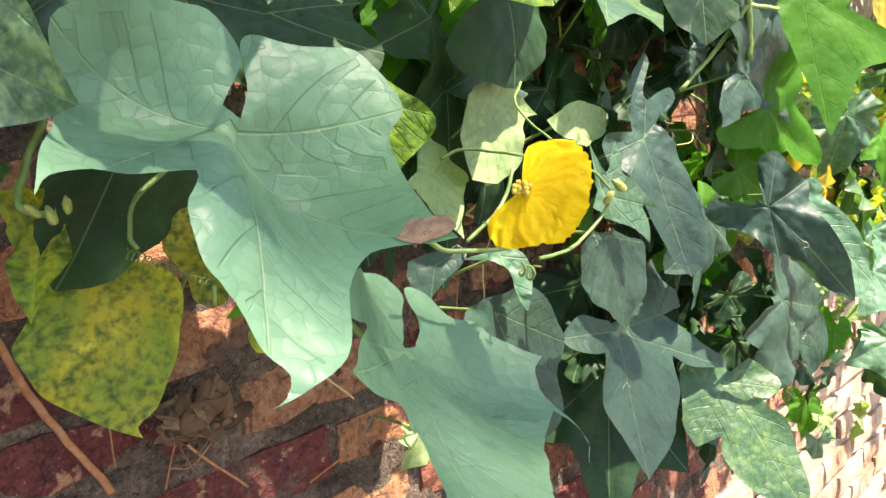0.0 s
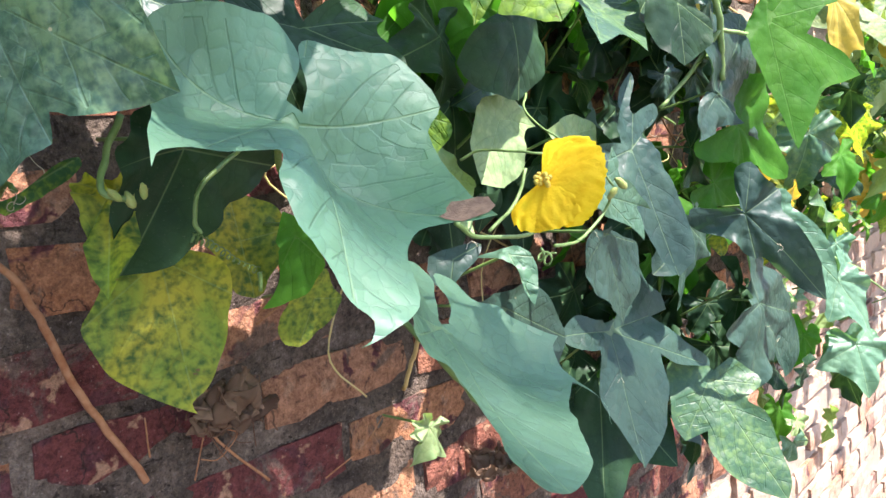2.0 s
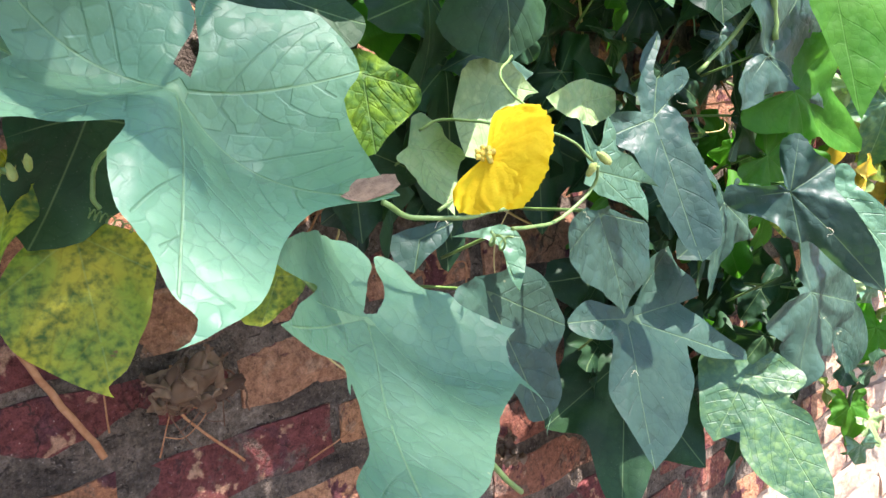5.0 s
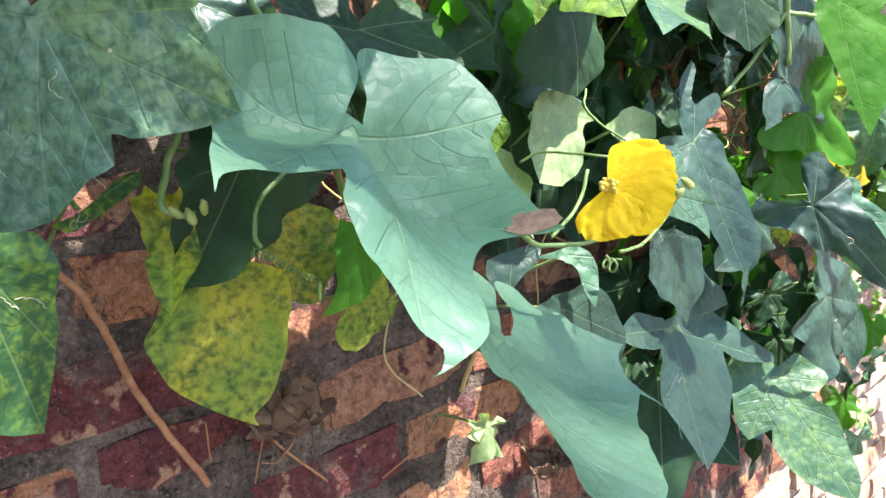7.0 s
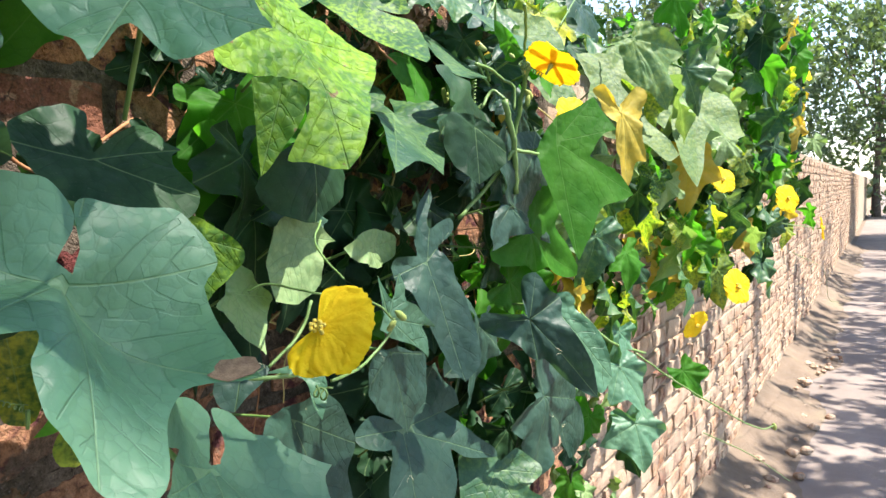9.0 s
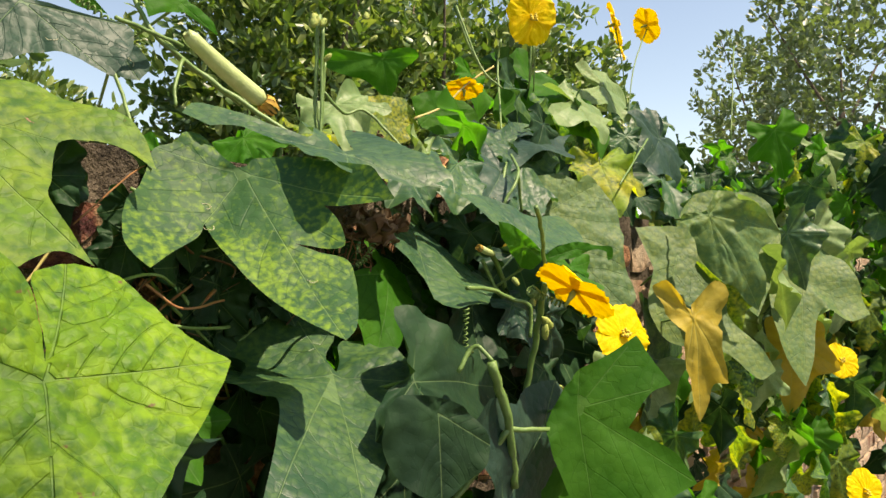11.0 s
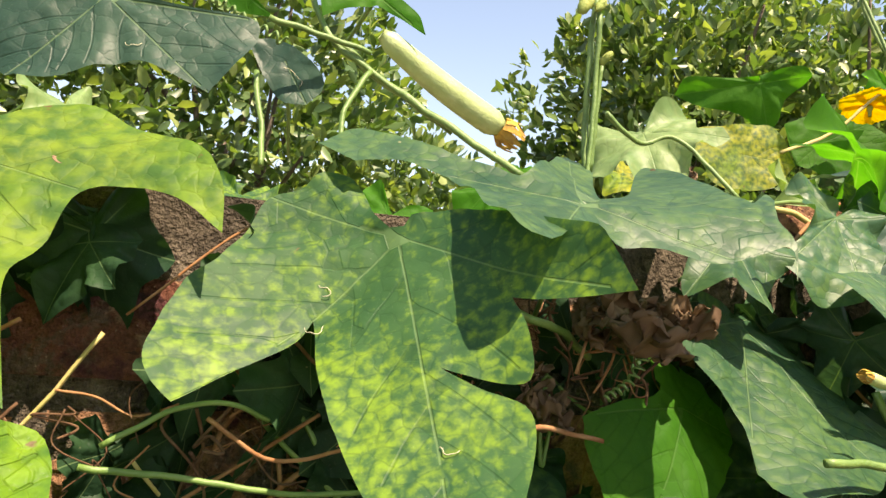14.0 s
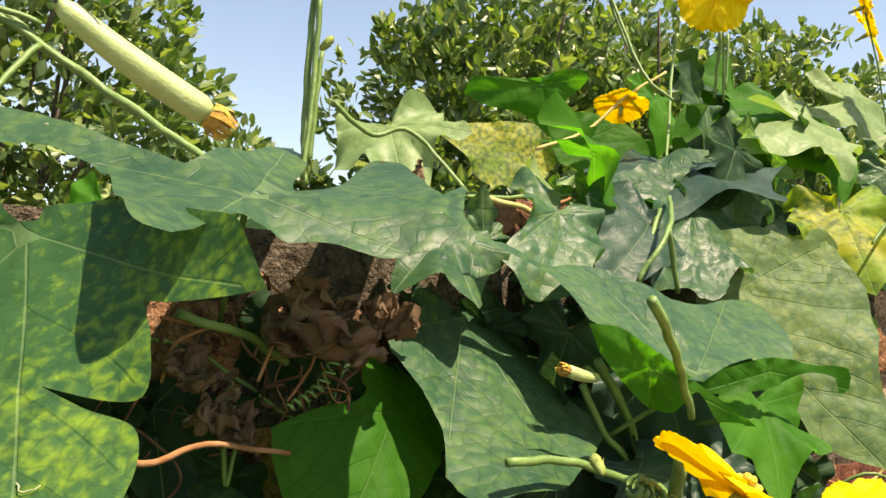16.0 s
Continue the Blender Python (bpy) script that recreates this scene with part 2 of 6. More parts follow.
def brick_material(name, sunlight):
    m, nt, ns, bs = mat_nodes(name)
    lk = nt.links.new
    tc = ns.new("ShaderNodeTexCoord")
    info = ns.new("ShaderNodeObjectInfo")
    geo = ns.new("ShaderNodeNewGeometry")
    rnd = maths(nt, "FRACT", maths(nt, "ADD", info.outputs["Random"], geo.outputs["Random Per Island"]))
    pos = geo.outputs["Position"]
    base = ramp(nt, rnd, [(0.0, (0.25, 0.125, 0.07)), (0.3, (0.28, 0.15, 0.085)), (0.42, (0.3, 0.15, 0.075)), (0.52, (0.1, 0.03, 0.028)), (0.68, (0.17, 0.07, 0.045)), (0.8, (0.32, 0.165, 0.085)), (1.0, (0.26, 0.115, 0.055))])
    blot = noise_tex(nt, pos, 17, 4, 0.6, 0.4)
    col = mixc(nt, step(nt, blot, 0.54, 0.6), base, (0.085, 0.032, 0.032))
    col = mixc(nt, step(nt, noise_tex(nt, pos, 31, 4), 0.58, 0.64), col, (0.28, 0.165, 0.1))
    grime = noise_tex(nt, pos, 13, 6, 0.7, 0.6)
    col = mixc(nt, step(nt, grime, 0.52, 0.62, 0.0, 0.8), col, (0.1, 0.08, 0.06))
    crack = ns.new("ShaderNodeTexVoronoi")
    crack.feature = "DISTANCE_TO_EDGE"
    crack.inputs["Scale"].default_value = 14
    warp = ns.new("ShaderNodeVectorMath")
    warp.operation = "ADD"
    lk(pos, warp.inputs[0])
    lk(maths(nt, "MULTIPLY", noise_tex(nt, pos, 22, 4), 0.06), warp.inputs[1])
    lk(warp.outputs[0], crack.inputs["Vector"])
    line = maths(nt, "MULTIPLY", step(nt, crack.outputs["Distance"], 0.006, 0.022, 1.0, 0.0), step(nt, noise_tex(nt, pos, 9, 2), 0.5, 0.6))
    col = mixc(nt, maths(nt, "MULTIPLY", line, 0.8), col, (0.03, 0.02, 0.015))
    speck = step(nt, noise_tex(nt, pos, 240, 2), 0.68, 0.74)
    col = mixc(nt, maths(nt, "MULTIPLY", speck, 0.4), col, (0.45, 0.33, 0.27))
    # relief shade of grain and chips put into the colour, bump shows little
    grit = ns.new("ShaderNodeCombineXYZ")
    for k in range(3):
        lk(maths(nt, "MULTIPLY_ADD", noise_tex(nt, pos, 95, 8, 0.9), 5.4, -1.7), grit.inputs[k])
    col = mixc(nt, 0.85, col, grit.outputs[0], "MULTIPLY")
    chip = step(nt, noise_tex(nt, pos, 45, 5, 0.75, 0.8), 0.62, 0.66)
    col = mixc(nt, maths(nt, "MULTIPLY", chip, 0.7), col, (0.035, 0.022, 0.02))
    # brightness of the sunlit wall put into the colour, patchy by noise
    col = mixc(nt, maths(nt, "MULTIPLY", step(nt, noise_tex(nt, pos, 5, 5, 0.65), 0.3, 0.6), sunlight), col, (0.5, 0.4, 0.29))
    lk(col, bs.inputs["Base Color"])
    bs.inputs["Roughness"].default_value = 0.9
    bs.inputs["Specular IOR Level"].default_value = 0.1
    h = maths(nt, "ADD", noise_tex(nt, pos, 60, 6, 0.7), maths(nt, "MULTIPLY", noise_tex(nt, pos, 260, 3), 0.35))
    lk(bump(nt, h, 0.011), bs.inputs["Normal"])
    return m


def mortar_material(name, sunlight):
    m, nt, ns, bs = mat_nodes(name)
    geo = ns.new("ShaderNodeNewGeometry")
    pos = geo.outputs["Position"]
    a = noise_tex(nt, pos, 11, 5, 0.65)
    col = ramp(nt, a, [(0.3, (0.03, 0.025, 0.02)), (0.5, (0.1, 0.08, 0.06)), (0.72, (0.2, 0.16, 0.12))])
    col = mixc(nt, step(nt, noise_tex(nt, pos, 300, 2), 0.64, 0.74, 0.0, 0.5), col, (0.33, 0.28, 0.23))
    # mortar grain and pits darkened by colour, standing in for their shade
    grit = ns.new("ShaderNodeCombineXYZ")
    for k in range(3):
        nt.links.new(maths(nt, "MULTIPLY_ADD", noise_tex(nt, pos, 100, 8, 0.9), 5.4, -1.7), grit.inputs[k])
    col = mixc(nt, 0.9, col, grit.outputs[0], "MULTIPLY")
    pit = step(nt, noise_tex(nt, pos, 50, 6, 0.75, 0.6), 0.57, 0.63)
    col = mixc(nt, maths(nt, "MULTIPLY", pit, 0.8), col, (0.02, 0.016, 0.012))
    # mortar lifted to tan the same way, the sun's brightness in its colour
    col = mixc(nt, sunlight, col, (0.42, 0.34, 0.25))
    nt.links.new(col, bs.inputs["Base Color"])
    bs.inputs["Roughness"].default_value = 0.95
    bs.inputs["Specular IOR Level"].default_value = 0.08
    h = maths(nt, "ADD", noise_tex(nt, pos, 40, 6, 0.7), maths(nt, "MULTIPLY", noise_tex(nt, pos, 330, 3), 0.3))
    nt.links.new(bump(nt, h, 0.02), bs.inputs["Normal"])
    return m


# second of each pair: paler copy carrying the far wall's sunlight in its colour
BRICK, SUNLIT_BRICK = brick_material("old_brick", 0.0), brick_material("sunlit_brick", 0.75)
MORTAR, SUNLIT_MORTAR = mortar_material("old_mortar", 0.0), mortar_material("sunlit_mortar", 0.8)
TRAIL = plain_material("insect_trail", (0.5, 0.48, 0.33), (0.38, 0.38, 0.24), 200, 0.8)


def ground_material(name, stops, scale, bd):
    m, nt, ns, bs = mat_nodes(name)
    geo = ns.new("ShaderNodeNewGeometry")
    pos = geo.outputs["Position"]
    a = noise_tex(nt, pos, scale, 6, 0.65)
    col = ramp(nt, a, stops)
    col = mixc(nt, step(nt, noise_tex(nt, pos, 60, 3), 0.55, 0.75, 0.0, 0.4), col, stops[0][1])
    nt.links.new(col, bs.inputs["Base Color"])
    bs.inputs["Roughness"].default_value = 0.92
    nt.links.new(bump(nt, noise_tex(nt, pos, 35, 6, 0.7), bd), bs.inputs["Normal"])
    return m


CONCRETE = ground_material("lane_concrete", [(0.3, (0.13, 0.105, 0.085)), (0.55, (0.19, 0.155, 0.13)), (0.75, (0.25, 0.21, 0.18))], 1.1, 0.006)
SOIL = ground_material("soil", [(0.3, (0.1, 0.075, 0.05)), (0.55, (0.17, 0.125, 0.085)), (0.75, (0.2, 0.17, 0.1))], 1.7, 0.02)


# ---- building helpers ----
def mesh_from(name, verts, faces, mat, smooth=True):
    me = bpy.data.meshes.new(name)
    me.from_pydata([tuple(map(float, v)) for v in verts], [], faces)
    me.materials.append(mat)
    if smooth:
        me.polygons.foreach_set("use_smooth", [True] * len(me.polygons))
    me.update()
    return me


def child(name, me, parent, m=None, label=""):
    ob = new(name, me)
    ob.parent = parent
    ob.matrix_parent_inverse = parent.matrix_world.inverted() if parent.parent is None else Matrix()
    ob.matrix_basis = m or Matrix()
    return tagged(ob, label) if label else ob


def vine_plant(x, label, category="vine"):
    ob = new("luffa_vine")
    ob.matrix_world = pose(x, -0.03, GROUND)
    ob.matrix_basis = pose(x, -0.03, GROUND)
    bpy.context.view_layer.update()
    return tagged(ob, label, category, "luffa vines on the wall")


def smooth_path(pts, per=6):
    p = [Vector(q) for q in pts]
    p = [p[0] * 2 - p[1]] + p + [p[-1] * 2 - p[-2]]
    out = []
    for i in range(1, len(p) - 2):
        for k in range(per):
            t = k / per
            a, b, c, d = p[i - 1], p[i], p[i + 1], p[i + 2]
            out.append(0.5 * ((2 * b) + (c - a) * t + (2 * a - 5 * b + 4 * c - d) * t * t + (3 * b - a - 3 * c + d) * t ** 3))
    return out + [p[-2]]


def tube_data(path, r, sides=7, taper=0.85, ridge=0.0):
    verts, faces = [], []
    n = len(path)
    up = Vector((0.31, 0.17, 0.93))
    for i, q in enumerate(path):
        d = (path[min(i + 1, n - 1)] - path[max(i - 1, 0)])
        d = d.normalized() if d.length > 1e-9 else Vector((0, 0, 1))
        a = d.cross(up)
        a = a.normalized() if a.length > 1e-4 else Vector((1, 0, 0))
        b = d.cross(a)
        rr = r * (1 - (1 - taper) * i / max(n - 1, 1))
        for k in range(sides):
            w = 2 * math.pi * k / sides
            f = rr * (1 + ridge * (k % 2))
            verts.append(q + (a * math.cos(w) + b * math.sin(w)) * f)
    for i in range(n - 1):
        for k in range(sides):
            k2 = (k + 1) % sides
            faces.append((i * sides + k, i * sides + k2, (i + 1) * sides + k2, (i + 1) * sides + k))
    faces.append(tuple(range(sides - 1, -1, -1)))
    faces.append(tuple((n - 1) * sides + k for k in range(sides)))
    return verts, faces


def stem(vine, pts, r, color="green"):
    pts = [Vector(p) for p in pts]
    path = smooth_path(pts, 7)
    for i, q in enumerate(path):
        path[i] = q + Vector((noise.noise(q * 60), noise.noise(q * 60 + Vector((5, 0, 0))), noise.noise(q * 60 + Vector((0, 9, 0))))) * r * 0.7
    v, f = tube_data(path, r, 8, 0.85, 0.12)
    return child("stem", mesh_from("stem", v, f, STEM[color]), vine)


def tendril(vine, pts, r, turns=8, coil=0.004):
    path = smooth_path(pts, 8)
    n = turns * 10
    out = []
    for i in range(n + 1):
        s = i / n * (len(path) - 1)
        k = min(int(s), len(path) - 2)
        q = path[k].lerp(path[k + 1], s - k)
        d = (path[k + 1] - path[k]).normalized()
        a = d.cross(Vector((0.2, 0.9, 0.3))).normalized()
        b = d.cross(a)
        w = 2 * math.pi * turns * i / n
        c = coil * (0.75 + 0.5 * noise.noise(q * 50))
        out.append(q + (a * math.cos(w) + b * math.sin(w)) * c)
    v, f = tube_data(out, r, 5, 0.8)
    return child("tendril", mesh_from("tendril", v, f, STEM["green"]), vine)


def outline(lobes, valley, rng):
    """Closed leaf outline round the stalk's end, from lobes of (angle, length, blunt)."""
    lobes = [(q[0], q[1], q[2] if len(q) > 2 else 0) for q in lobes]
    dips = [(a, l) for a, l, r in lobes if r == 2]
    lobes = [q for q in lobes if q[2] != 2]
    longest = max(l for _, l, _ in lobes)
    for want, size in ((-62, 0.62), (62, 0.62), (-128, 0.5), (128, 0.5)):
        if all(abs(a - want) > 42 for a, _, _ in lobes):
            lobes.append((want, size * longest * rng.uniform(0.85, 1.1), 1 if abs(want) > 100 else 0))
    lobes.sort()
    pts, blunt, tips = [], [], []
    first, last = lobes[0], lobes[-1]
    gap = 360 - (last[0] - first[0])
    deep = 0.16 * min(first[1], last[1])

    def at(a, l):
        return np.array((math.sin(radians(a)), math.cos(radians(a)))) * l

    half = max(gap / 2 - 2, 1.5)
    start, stop = at(first[0] - half, deep), at(last[0] + half, deep)
    keys = [(start, 0, None)]
    for i, (a, l, r) in enumerate(lobes):
        if i == 0:
            keys.append((at(a - min(half * 0.5, 16), l * 0.9), 1, None))
        keys.append((at(a, l), 1 if r else 0, i))
        if i < len(lobes) - 1:
            a2, l2, r2 = lobes[i + 1]
            g = radians(a2 - a)
            chord = 2 * l * l2 * max(math.cos(g / 2), 0.3) / (l + l2)
            k = 1.0 if 3 in (r, r2) else 0.97 if (r and r2) else valley + (0.1 if r or r2 else 0.0)
            k = min(k + max(0, (40 - math.degrees(g)) / 200), 0.98)
            w = 0.5 + 0.12 * (l2 - l) / (l + l2)
            dip = [q for q in dips if a < q[0] < a2]
            if 3 in (r, r2) and not dip:
                continue
            keys.append((at(*dip[0]) if dip else at(a + (a2 - a) * (1 - w), max(chord * k, 0.3 * min(l, l2))), 2, None))
        else:
            keys.append((at(a + min(half * 0.5, 16), l * 0.9), 1, None))
    keys.append((stop, 0, None))
    n = 7
    for i in range(len(keys) - 1):
        p, kp, tp = keys[i]
        q, kq, _ = keys[i + 1]
        e = q - p
        nrm = np.array((-e[1], e[0]))
        tip = p if kq == 2 else q
        axis = tip / (np.linalg.norm(tip) + 1e-9)
        mid = (p + q) / 2
        away = mid - axis * (mid @ axis)
        if nrm @ away < 0:
            nrm = -nrm
        c = (p * 0.58 + q * 0.42 if kq == 2 else p * 0.42 + q * 0.58) + nrm * (0.2 if 2 in (kp, kq) else 0.1)
        for k in range(n):
            t = k / n
            pts.append((1 - t) ** 2 * p + 2 * t * (1 - t) * c + t * t * q)
            blunt.append(kp if k == 0 else 1)
            tips.append(tp if k == 0 else None)
    pts.append(keys[-1][0])
    blunt.append(0)
    tips.append(None)
    P = np.array(pts)
    fixed = np.array([b == 0 for b in blunt])
    for _ in range(4):
        S = P.copy()
        S[1:-1] = 0.25 * P[:-2] + 0.5 * P[1:-1] + 0.25 * P[2:]
        P = np.where(fixed[:, None], P, S)
    rr = np.linalg.norm(P, axis=1)
    teeth = np.array([0.02 * longest * abs(noise.noise((i * 0.61, longest * 90, 0))) for i in range(len(P))])
    P = P * (1 + teeth / (rr + 0.01))[:, None]
    return P, lobes, longest


RINGS = (0.0, 0.06, 0.14, 0.24, 0.34, 0.44, 0.54, 0.64, 0.73, 0.81, 0.88, 0.94, 0.98, 1.0)


def surface(x, y, u, s, phi, L, droop, wave, fold, seed, quilt):
    r2 = (x * x + y * y) / (L * L)
    z = -droop * L * r2 + fold * min(u, 0.03)
    z += wave * s ** 2.2 * math.sin(4.2 * phi + seed * 6.3) + 0.6 * wave * s ** 3 * math.sin(11 * phi + seed * 17)
    z += 0.06 * L * noise.noise((x * 14 + seed * 31, y * 14, seed * 9))
    z += (0.0025 + 0.004 * quilt) * noise.noise((x * 75 + seed * 3, y * 75, 2.0)) * min(1, u / 0.004)
    return z


def leaf_mesh(style, lobes, droop=0.1, wave=0.006, fold=0.12, valley=0.7, quilt=0.0, seed=0.3):
    rng = random.Random(int(seed * 1e6))
    P, lobes, L = outline(lobes, valley, rng)
    n = len(P)
    axes = [np.array((math.sin(radians(a)), math.cos(radians(a)))) for a, _, r in lobes if r != 3]
    lens = [l for _, l, r in lobes if r != 3]
    verts, uvs = [(0, 0, 0)], [(0, 0, 0, 0)]
    for s in RINGS[1:]:
        for p in P:
            x, y = p * s
            best = 1e9
            for ax, l in zip(axes, lens):
                t = min(max(x * ax[0] + y * ax[1], 0), l)
                d = math.hypot(x - ax[0] * t, y - ax[1] * t)
                if d < best:
                    best = d
            z = surface(x, y, best, s, math.atan2(x, y), L, droop, wave, fold, seed, quilt)
            verts.append((x, y, z))
            uvs.append((best, 0.01, x, y))
    faces = []
    for i in range(n - 1):
        faces.append((0, 1 + i + 1, 1 + i))
        for k in range(len(RINGS) - 2):
            a = 1 + k * n + i
            faces.append((a, a + 1, a + n + 1, a + n))
    me = mesh_from("leaf", verts, faces, LEAF[style])
    lay_uv(me, uvs)
    return me


def margin(edge):
    """Leaf margin through (angle, length, kind) round the stalk's end; kind 0: pointed tip with a vein, 1 or none: smooth, 2: notch, 4: rounded with a vein."""
    K = [(q[0], q[1], q[2] if len(q) > 2 else 1) for q in edge]
    V = np.array([(math.sin(radians(a)) * l, math.cos(radians(a)) * l) for a, l, _ in K])
    n = len(K)
    hard = [k in (0, 2) for _, _, k in K]
    out = []
    for i in range(n):
        p, q = V[i], V[(i + 1) % n]
        d = np.linalg.norm(q - p)
        if i == n - 1:
            out.append(p)
            break
        tp = (q - p) if hard[i] or i == 0 else (q - V[i - 1]) / (d + np.linalg.norm(p - V[i - 1]) + 1e-9) * d
        tq = (q - p) if hard[i + 1] or i + 2 >= n else (V[i + 2] - p) / (d + np.linalg.norm(V[i + 2] - q) + 1e-9) * d
        steps = max(2, min(7, int(d / 0.005)))
        for k in range(steps):
            t = k / steps
            pt = (2 * t ** 3 - 3 * t * t + 1) * p + (t ** 3 - 2 * t * t + t) * tp + (3 * t * t - 2 * t ** 3) * q + (t ** 3 - t * t) * tq
            out.append(pt)
    P = np.array(out)
    r = np.linalg.norm(P, axis=1)
    for i in range(len(P)):
        nib = max(0.0, noise.noise((i * 0.83, r[i] * 170, n * 0.7)) - 0.25)
        P[i] *= 1 + 0.0022 * nib / (r[i] + 0.02) * (i % 3 == 0)
    veins = [(a, l) for a, l, k in K if k in (0, 4)]
    return P, veins


def blade_surface(x, y, u, s, L, bend, pleat, wave, fold, seed, quilt, side=0.0):
    phi, r = math.atan2(x, y), math.hypot(x, y)
    z = r * (pleat[0] * math.cos(2 * phi) + pleat[1] * math.sin(2 * phi) + pleat[2] * math.cos(3 * phi) + pleat[3] * math.sin(3 * phi))
    z += bend[0] * x * x + bend[1] * x * y + bend[2] * y * y + fold * (min(u, 0.025) - 0.012 * min(1, u / 0.012))
    z += wave * s ** 2.5 * (math.sin(5.3 * phi + seed * 6.3) + 0.6 * math.sin(12 * phi + seed * 17)) * min(1, L / 0.1)
    z += 0.018 * L * noise.noise((x * 16 + seed * 31, y * 16, seed * 9))
    z += (0.0013 + 0.004 * quilt) * noise.noise((x * 70 + seed * 3, y * 70, 2.0)) * min(1, u / 0.004)
    return z + (0.0011 + 0.004 * quilt) * (1 - math.exp(-side / 0.005))


def side_veins(axes, gap, to_margin, inside, rng):
    """Lateral veins that leave the main ones in turn and bow towards the tip."""
    ways = []
    for k, (ax, ay, l) in enumerate(axes):
        at, hand = l * rng.uniform(0.14, 0.2), rng.choice((-1, 1))
        while at < 0.86 * l:
            q, w = np.array((ax, ay)) * at, math.atan2(ax, ay) + hand * radians(rng.uniform(42, 56))
            way = [q]
            while len(way) < 40:
                q = q + 0.6 * gap * np.array((math.sin(w), math.cos(w)))
                w += -hand * rng.uniform(0.0, 0.05)
                far = [math.hypot(*(q - np.array((bx, by)) * min(max(q[0] * bx + q[1] * by, 0), bl))) for bx, by, bl in axes]
                if not inside(q) or to_margin(q) < 0.7 * gap or min(far) < far[k] - 1e-9:
                    break
                way.append(q)
            if len(way) > 3:
                ways.append(way)
            at += l * rng.uniform(0.075, 0.115)
            hand = -hand
    return ways


def blade_mesh(style, edge, bend, pleat, wave, fold, quilt, seed):
    """A leaf with its own margin, bent along and across, pleated along the veins."""
    P, veins = margin(edge)
    n = len(P)
    L = max(l for _, l in veins) if veins else max(np.linalg.norm(P, axis=1))
    axes = [(math.sin(radians(a)), math.cos(radians(a)), l) for a, l in veins]
    A, D = P, np.roll(P, -1, 0) - P
    D2 = (D ** 2).sum(1) + 1e-12

    def to_margin(q):
        t = np.clip(((q - A) * D).sum(1) / D2, 0, 1)
        return np.sqrt((((A + D * t[:, None]) - q) ** 2).sum(1).min())

    def inside(q):
        crosses = ((A[:, 1] > q[1]) != (A[:, 1] + D[:, 1] > q[1])) & (q[0] < A[:, 0] + (q[1] - A[:, 1]) / np.where(D[:, 1] == 0, 1e-9, D[:, 1]) * D[:, 0])
        return crosses.sum() % 2 == 1

    gap = max(0.0035, L / 26)
    lo, hi = P.min(0), P.max(0)
    inner = [np.zeros(2)]
    for ax, ay, l in axes:
        for k in range(1, int(0.97 * l / gap) + 1):
            q = np.array((ax, ay)) * gap * k
            if to_margin(q) > gap * 0.4 and inside(q):
                inner.append(q)
    ways = side_veins(axes, gap, to_margin, inside, random.Random(n)) if L > 0.055 else []
    lines = []
    for way in ways:
        first = n + len(inner)
        inner += way
        lines += [(first + k, first + k + 1) for k in range(len(way) - 1)]
    S0 = np.array([a for way in ways for a in way[:-1]] or [(9.0, 9.0)])
    S1 = np.array([b for way in ways for b in way[1:]] or [(9.0, 9.1)]) - S0
    spine = np.array(inner)
    rows = int((hi[1] - lo[1]) / (gap * 0.87)) + 2
    for r in range(rows):
        for c in range(int((hi[0] - lo[0]) / gap) + 2):
            q = np.array((lo[0] + gap * (c + 0.5 * (r % 2)), lo[1] + gap * 0.87 * r))
            if ((spine - q) ** 2).sum(1).min() > (gap * 0.55) ** 2 and to_margin(q) > gap * 0.55 and inside(q):
                inner.append(q)
    pts = [Vector((float(q[0]), float(q[1]))) for q in list(P) + inner]
    co, _, faces, *_ = geometry.delaunay_2d_cdt(pts, lines, [list(range(n))], 1, 1e-6)
    verts, uvs = [], []
    for v in co:
        x, y = v.x, v.y
        best = 1e9
        for ax, ay, l in axes:
            t = min(max(x * ax + y * ay, 0), l)
            d = math.hypot(x - ax * t, y - ay * t)
            best = min(best, d)
        s = 1 - min(1, to_margin(np.array((x, y))) / (0.4 * L))
        f = np.clip(((np.array((x, y)) - S0) * S1).sum(1) / (S1 ** 2).sum(1), 0, 1)
        side = min(best, math.sqrt(((S0 + S1 * f[:, None] - (x, y)) ** 2).sum(1).min()))
        verts.append((x, y, blade_surface(x, y, best, s, L, bend, pleat, wave, fold, seed, quilt, side)))
        uvs.append((best, side, x, y))
    me = mesh_from("leaf", verts, faces, LEAF[style])
    lay_uv(me, uvs)
    return me, veins, L


def lay_uv(me, uvs):
    idx = np.empty(len(me.loops), dtype=np.int32)
    me.loops.foreach_get("vertex_index", idx)
    for name, cols in (("vein", (0, 1)), ("flat", (2, 3))):
        layer = me.uv_layers.new(name=name)
        layer.data.foreach_set("uv", np.array(uvs, dtype=np.float32)[idx][:, cols].ravel())


LABEL = {
    "glaucous": "large lobed blue-green leaf", "ash": "pale ash-green lobed leaf, dusty", "sage": "grey-green lobed leaf, dusty and spotted", "deep": "deep blue-green lobed leaf with sunken veins", "dark": "dark green leaf, shade of the gaps in its colour", "green": "fresh green leaf lit from behind",
    "pale": "pale sunlit quilted leaf", "mottled": "green leaf with yellow mottling", "bluemottled": "blue-green leaf with dark mottling", "limemottled": "yellow-green blotched leaf",
    "lime": "yellow-green quilted leaf with brown patches", "yellowing": "yellowing leaf with dark green spots",
    "yellow": "withering yellow leaf", "dry": "crumpled dry brown leaf",
}
leaf_count = [0]


